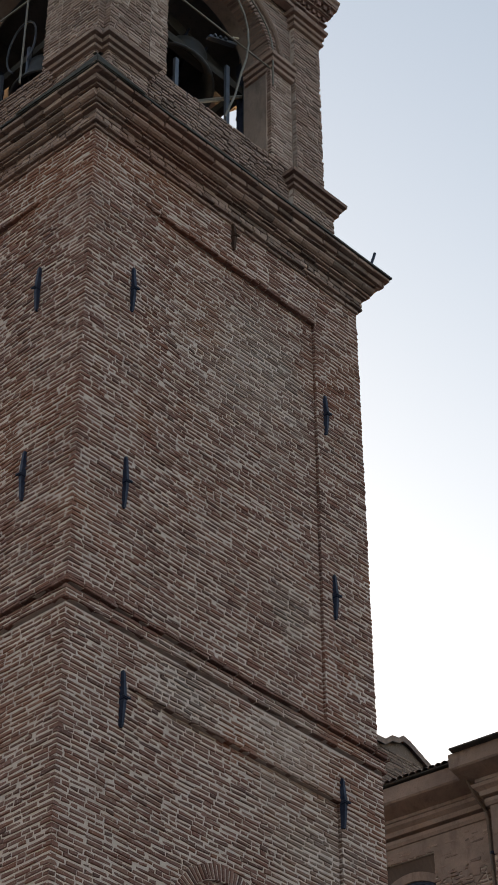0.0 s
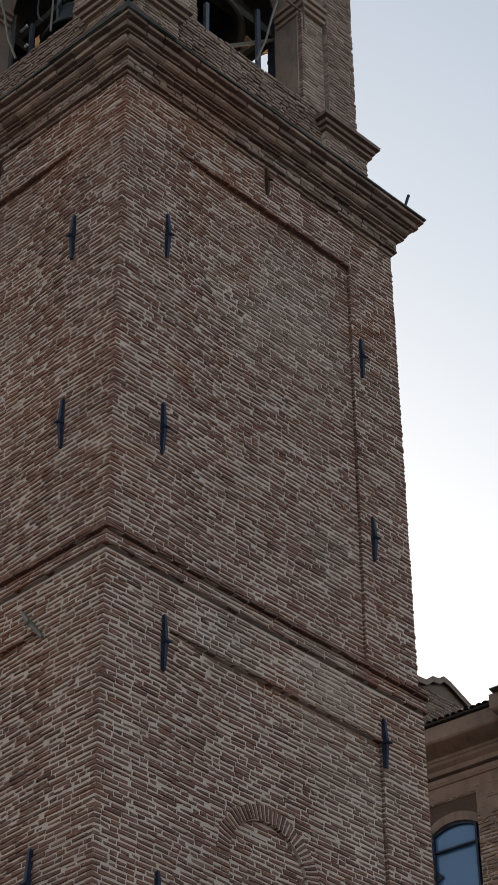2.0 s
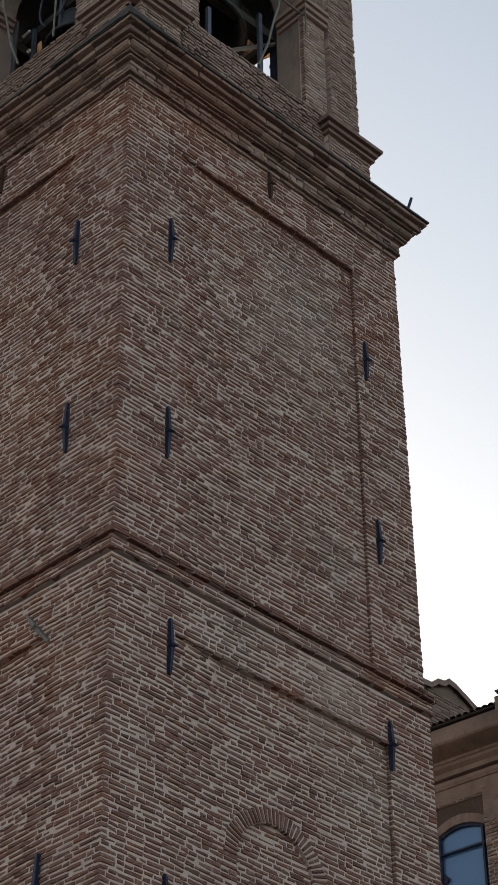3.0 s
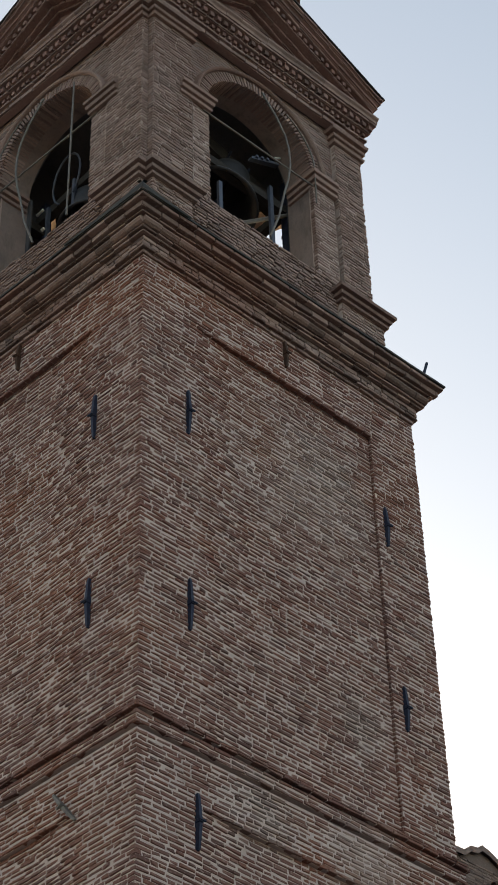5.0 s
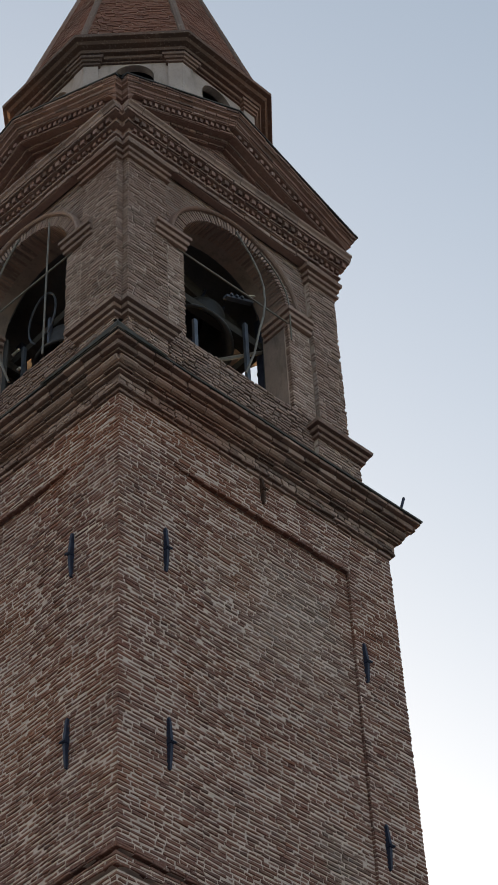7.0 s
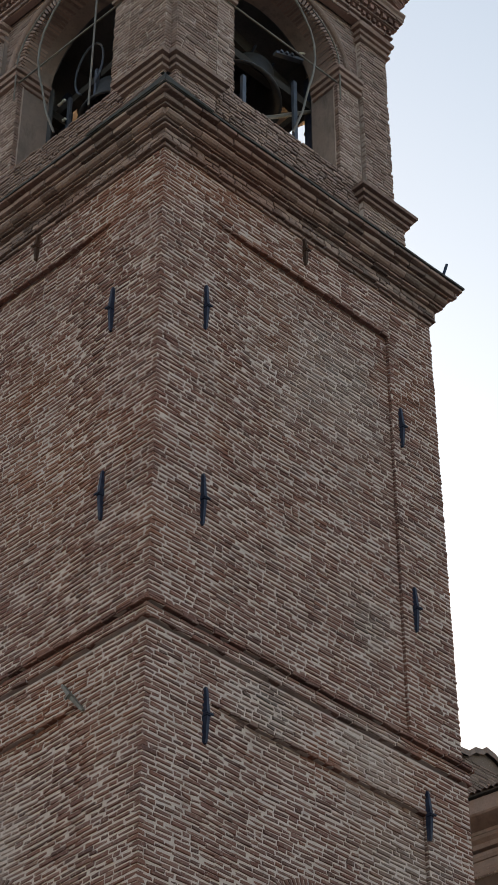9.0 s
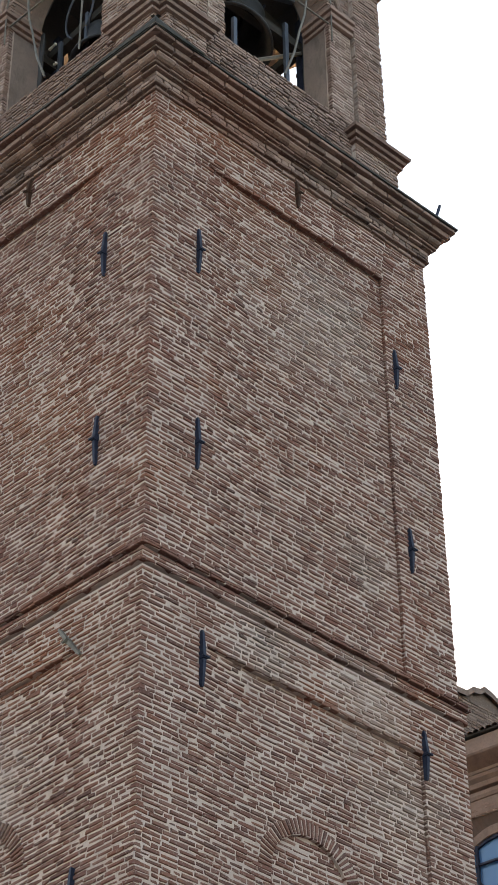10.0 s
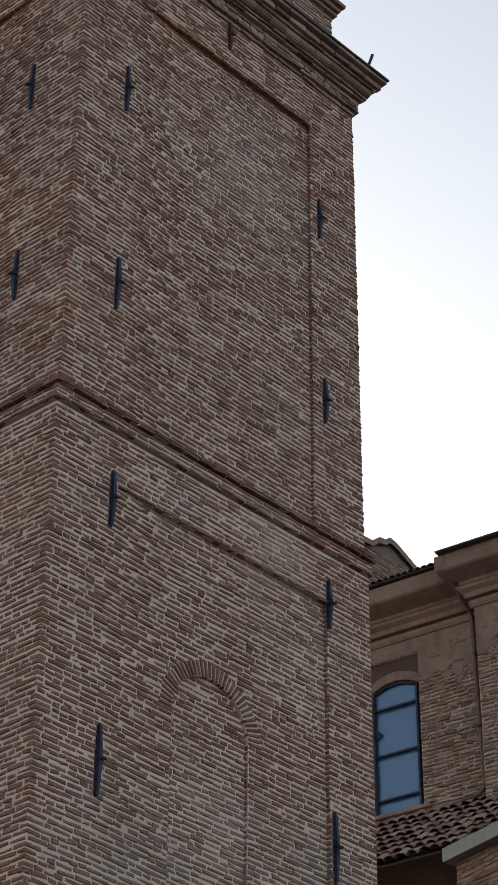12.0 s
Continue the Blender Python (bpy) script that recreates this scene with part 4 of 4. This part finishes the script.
# sunk head over the window: a sloping soffit, its shade deepened by colour, then the front of the flat arch
bm = bmesh.new()
loops(bm, [[chd(u, d, 17.96 if top else z + 0.15) for u, z in zip(us, un)] for d, top in ((0.5, True), (0.03, True), (0.12, False))], False)
head = part("window_head", bm, HEAD_PLASTER, nave, "sunk panel over the window, soffit shade in its brown")
bm = bmesh.new()
loops(bm, [[chd(u, d, z + dz) for u, z in zip(us, un)] for d, dz in ((0.14, 0.16), (0.07, 0.15), (0.07, 0.0), (0.5, 0.0))], False)
part("flat_arch", bm, CHURCH_PLASTER, head, "plastered edge of the flat arch")


# thin plaster that still clings to the upper part of both walls
def plaster_skin(parent, u0, u1, base, hole=None):
    bm = bmesh.new()
    nu, nz = int((u1 - u0) / 0.04), 34
    rows = []
    for j in range(nz + 1):
        z = 16.9 + 1.36 * j / nz
        row = []
        for i in range(nu + 1):
            u = u0 + (u1 - u0) * i / nu
            cling = 0.9 * (z - 17.55) - patch(u, z) * 0.5 + 0.25 * noise.noise((u * 7, z * 7, 1.0))
            row.append(bm.verts.new(chd(u, base - (0.019 + 0.004 * noise.noise((u * 4, z * 4, 2.0)) if cling > 0 else -0.04), z)))
        rows.append(row)
    for j in range(nz):
        for i in range(nu):
            u, z = u0 + (u1 - u0) * (i + 0.5) / nu, 16.9 + 1.36 * (j + 0.5) / nz
            if not (hole and hole[0] < u < hole[1] and z < hole[2]):
                bm.faces.new((rows[j][i], rows[j][i + 1], rows[j + 1][i + 1], rows[j + 1][i]))
    part("plaster", bm, CHURCH_PLASTER, parent, "patches of brown plaster")


plaster_skin(nave, -0.93, 1.97, 0.0, (WX0, WX1, 17.96))
plaster_skin(bay, 1.975, 6.0, -0.3)

# eaves cornice, straight and then round the bay
prof = ((-0.02, 18.2), (0.04, 18.22), (0.06, 18.27), (0.06, 18.33), (-0.01, 18.335), (-0.01, 18.365), (0.1, 18.37), (0.12, 18.44), (0.18, 18.49), (0.2, 18.54), (0.08, 18.545), (0.08, 18.58), (0.15, 18.585), (0.15, 18.64), (0.24, 18.68), (0.34, 18.72), (0.4, 18.75), (0.42, 18.78), (0.42, 19.02), (0.2, 19.05))
bm = bmesh.new()
loops(bm, [[ch(s, n + o, z) for n, z in prof] for s, o in ((-9, 0), (1.9, 0), (2.02, 0.0))], False)
part("eaves_cornice", bm, CHURCH_PLASTER, nave, "moulded terracotta-coloured eaves cornice")
bm = bmesh.new()
loops(bm, [[ch(s - (n if s < 3 else 0), n + 0.3, z) for n, z in prof] for s in (1.97, 14)], False)
loops(bm, [[ch(1.97 - n, q, z) for n, z in prof] for q in (-0.1,)] + [[ch(1.97 - n, 0.3 + n, z) for n, z in prof]], False)
part("eaves_cornice", bm, CHURCH_PLASTER, bay)
for s0, s1, n0, n1, zb, own in ((-9, 1.75, 0.46, -6, 19.05, nave), (1.62, 14, 0.82, -6, 19.03, bay)):
    bm = bmesh.new()
    loops(bm, [[ch(s0, n, z), ch(s1, n, z)] for n, z in ((0.0, zb - 0.01), (n0, zb), (n0 + 0.01, zb + 0.02), (n1, zb + 3.0), (n1, zb + 2.9))], False)
    part("roof", bm, LEAD, own, "low pantile roof with a dark eaves edge")
bm = bmesh.new()
for k in range(30):
    s = -1.5 + k * 0.11
    if s > 1.6:
        break
    ring = []
    for n, z in ((0.5, 19.055), (-0.2, 19.4)):
        ring.append([ch(s + 0.055 * math.cos(a * math.pi / 5), n, z + 0.05 * math.sin(a * math.pi / 5)) for a in range(6)])
    loops(bm, ring, False)
ob = part("eaves_tiles", bm, MOULDING, nave)
ob["kind"] = "stuff"

# window: iron grille of glazing bars over glass coloured like reflected sky
win = thing("window", "tall segment-headed window with dark iron bars and glass coloured as reflected sky", "window")
m, n_, l_, p_ = nodes_of("window_glass")
# blue base colour stands in for the mirrored upper sky
p_.inputs["Base Color"].default_value = (0.055, 0.15, 0.33, 1)
p_.inputs["Roughness"].default_value = 0.12
p_.inputs["Specular IOR Level"].default_value = 0.9
GLASS = m
lines_s = (WX0, -0.005, 0.733, WX1)
lines_z = (WZ0, 15.72, 16.45, 17.22, 17.64)
for i in range(3):
    for j in range(4):
        bm = bmesh.new()
        box(bm, (lines_s[i] + 0.004, 0.14, lines_z[j] + 0.004), (lines_s[i + 1] - 0.004, 0.15, lines_z[j + 1] - 0.004), chd)
        part("pane", bm, GLASS, win, "glass pane with the sky's reflection in its blue")
for s in (lines_s[1], lines_s[2]):
    bm = bmesh.new()
    box(bm, (s - 0.016, 0.075, WZ0), (s + 0.016, 0.135, 17.56), chd)
    part("upright", bm, IRON, win)
for z in lines_z[1:4]:
    bm = bmesh.new()
    box(bm, (WX0, 0.08, z - 0.015), (WX1, 0.12, z + 0.015), chd)
    part("crossbar", bm, IRON, win)
bm = bmesh.new()
rr = [[chd(u, d, z + dz) for u, z in zip(us, un)] for d, dz in ((0.1, -0.05), (0.1, 0.0), (0.17, 0.0), (0.17, -0.05), (0.1, -0.05))]
loops(bm, rr, False)
part("arched_head", bm, IRON, win)
bm = bmesh.new()
loops(bm, [[chd(s, d, z) for s in (WX0 - 0.1, WX1 + 0.12)] for d, z in ((0.3, 15.52), (-0.05, 15.44), (-0.06, 15.38), (0.0, 15.36))], False)
part("sill", bm, CHURCH_PLASTER, win, "sloping plastered sill")

bm = bmesh.new()
vs = [bm.verts.new(chd(s, d, z)) for d in (0.1, 0.12) for s, z in ((0.01, 16.72), (0.12, 16.82), (0.01, 16.95))]
for f in ((0, 1, 2), (5, 4, 3), (0, 3, 4, 1), (1, 4, 5, 2), (2, 5, 3, 0)):
    bm.faces.new([vs[i] for i in f])
part("vent_flap", bm, IRON, win, "small dark vent flap")

# rain pipe
pipe = thing("rain_pipe", "brown metal rain pipe bent down the church wall", "rain pipe")
bm = bmesh.new()
tube(bm, [ch(1.63, 0.46, 19.06), ch(1.65, 0.42, 18.98), ch(1.68, 0.4, 18.71), ch(1.72, 0.26, 18.5), ch(1.79, 0.09, 18.3), ch(1.8, 0.07, 18.15), ch(1.816, 0.07, 17.13), ch(1.85, 0.07, 15.52), ch(1.83, 0.07, 15.42), ch(1.75, 0.07, 15.34), ch(1.4, 0.09, 15.29), ch(1.13, 0.1, 15.245), ch(0.4, 0.12, 15.22)], 0.03, 8)
part("pipe", bm, PIPE_METAL, pipe)
for z in (17.6, 16.4):
    bm = bmesh.new()
    tube(bm, [ch(1.825, 0.07, z - 0.02), ch(1.825, 0.07, z + 0.02)], 0.04, 8)
    part("bracket", bm, IRON, pipe)

# gable wall and parapet behind the roof
gable_wall = thing("gable_wall", "brick gable wall with a plain stone coping", "gable wall")
bm = bmesh.new()
pts = [(11.9, 17.0), (16.5, 17.0), (16.85, 21.2), (14.46, 22.36), (14.28, 22.4), (14.0, 22.28), (13.82, 22.14), (11.9, 22.0)]
loops(bm, [[(x, y, z) for x, z in pts] for y in (8.0, 8.5)], True, True)
part("wall", bm, CHURCH_BRICK, gable_wall)
b = Bricks(120)
b.courses(lambda u, d, z: (u, d, z), lambda z: [(12.0, 15.6 if z < 21.75 else 14.4 + (22.3 - z) * 2.0)], 20.0, 22.15, 8.0, 0.063, 0.21)
b.join("brickwork", CHURCH_BRICK, gable_wall)
bm = bmesh.new()
cop = [(11.9, 22.08), (13.8, 22.2), (13.98, 22.35), (14.15, 22.38), (14.28, 22.48), (14.46, 22.44), (16.95, 21.24)]
loops(bm, [[(x, 7.92, z - 0.1) for x, z in cop], [(x, 7.92, z + 0.02) for x, z in cop], [(x, 8.58, z + 0.02) for x, z in cop], [(x, 8.58, z - 0.1) for x, z in cop]], False)
part("coping", bm, CHURCH_PLASTER, gable_wall, "grey rendered coping")

# lean-to roof of curved tiles
lean = thing("lean_to", "lean-to with a mossy pantile roof against the church", "lean-to")
bm = bmesh.new()
RN, RZ, EN, EZ_ = 0.0, 15.3, 1.85, 13.74
loops(bm, [[ch(-5, n, z), ch(9, n, z)] for n, z in ((RN, RZ - 0.02), (EN, EZ_ - 0.02), (EN, EZ_ - 0.05), (RN, RZ - 0.1))], False)
deck = part("roof_deck", bm, TIMBER, lean)
rng = random.Random(7)
tile_meshes = []
TL = 0.36
for v in range(4):
    bm = bmesh.new()
    rings = []
    for t, r in ((0.0, 0.085), (0.5, 0.078), (1.0, 0.07)):
        rings.append([(r * math.cos(math.pi * a / 6), -t * TL, r * 0.8 * math.sin(math.pi * a / 6) + 0.03 * (1 - t)) for a in range(7)])
    for t, r in ((1.0, 0.055), (0.0, 0.07)):
        rings.append([(r * math.cos(math.pi * a / 6), -t * TL, r * 0.8 * math.sin(math.pi * a / 6) + 0.03 * (1 - t)) for a in range(7)])
    loops(bm, rings, False)
    bmesh.ops.recalc_face_normals(bm, faces=bm.faces)
    me = bpy.data.meshes.new("tile")
    bm.to_mesh(me)
    bm.free()
    tile_meshes.append(me)
TILE = brick_material("roof_tile", [(0.21, 0.118, 0.098), (0.32, 0.2, 0.17), (0.13, 0.08, 0.07), (0.38, 0.26, 0.225)], (0.14, 0.1, 0.085), (0.42, 0.34, 0.3), 0.4)
for me in tile_meshes:
    me.materials.append(TILE)
pitch = math.atan2(RZ - EZ_, EN - RN)
run = math.hypot(RZ - EZ_, EN - RN)
yaw = math.atan2(CN.y, CN.x) - math.pi / 2
for i in range(30):
    for j in range(8):
        s = -0.4 + i * 0.168 + rng.uniform(-0.015, 0.015)
        t = min(0.0 + (j + 1) * 0.305 + rng.uniform(-0.02, 0.02), run + 0.06)
        n, z = RN + math.cos(pitch) * t, RZ - math.sin(pitch) * t
        ob = new("tile", tile_meshes[(i * 3 + j) % 4])
        ob.parent = lean
        ob.matrix_basis = Matrix.Translation(ch(s, n, z)) @ Matrix.Rotation(yaw, 4, "Z") @ Matrix.Rotation(-pitch, 4, "X") @ Matrix.Rotation(rng.uniform(-0.13, 0.13), 4, "Z") @ Matrix.Rotation(rng.uniform(-0.05, 0.07), 4, "X")
bm = bmesh.new()
box(bm, (-5, -0.75, 0), (9, -0.6, 14.6), chd)
part("wall", bm, CHURCH_PLASTER, lean)
annex = thing("annex", "low brick annex with a grey metal gutter edge", "annex")


def an(s, n, z):
    """The annex stands a little askew: along its front, in from it, up."""
    p = Vector(ch(2.24, 2.2, 0)) + (Vector(ch(3.2, 2.55, 0)) - Vector(ch(2.24, 2.2, 0))).normalized() * s
    q = Vector((CD.x, CD.y, 0)).lerp(Vector((CN.x, CN.y, 0)), 0.25).normalized()
    side = Vector((-q.y, q.x, 0))
    return (p.x + side.x * n, p.y + side.y * n, z)


bm = bmesh.new()
box(bm, (0.1, 0.12, 0), (7, 1.4, 13.36), an)
aw = part("wall", bm, CHURCH_PLASTER, annex)
b = Bricks(130)
b.courses(an, lambda z: [(0.1, 5)], 11.8, 13.35, 0.12, 0.063, 0.21, 0.012, 0.021)
b.join("brickwork", CHURCH_BRICK, aw)
GREY = plain_material("grey_sheet_metal", (0.2, 0.21, 0.225), (0.155, 0.163, 0.175), 2.0, 0.5, 0.3, 30.0, 0.002)
bm = bmesh.new()
loops(bm, [[an(s, n, z) for n, z in ((1.4, 13.75), (0.0, 13.56), (-0.03, 13.55), (-0.03, 13.36), (0.1, 13.36), (1.4, 13.4))] for s in (0, 7)], True, True)
part("gutter_edge", bm, GREY, annex, "grey sheet-metal gutter edge")
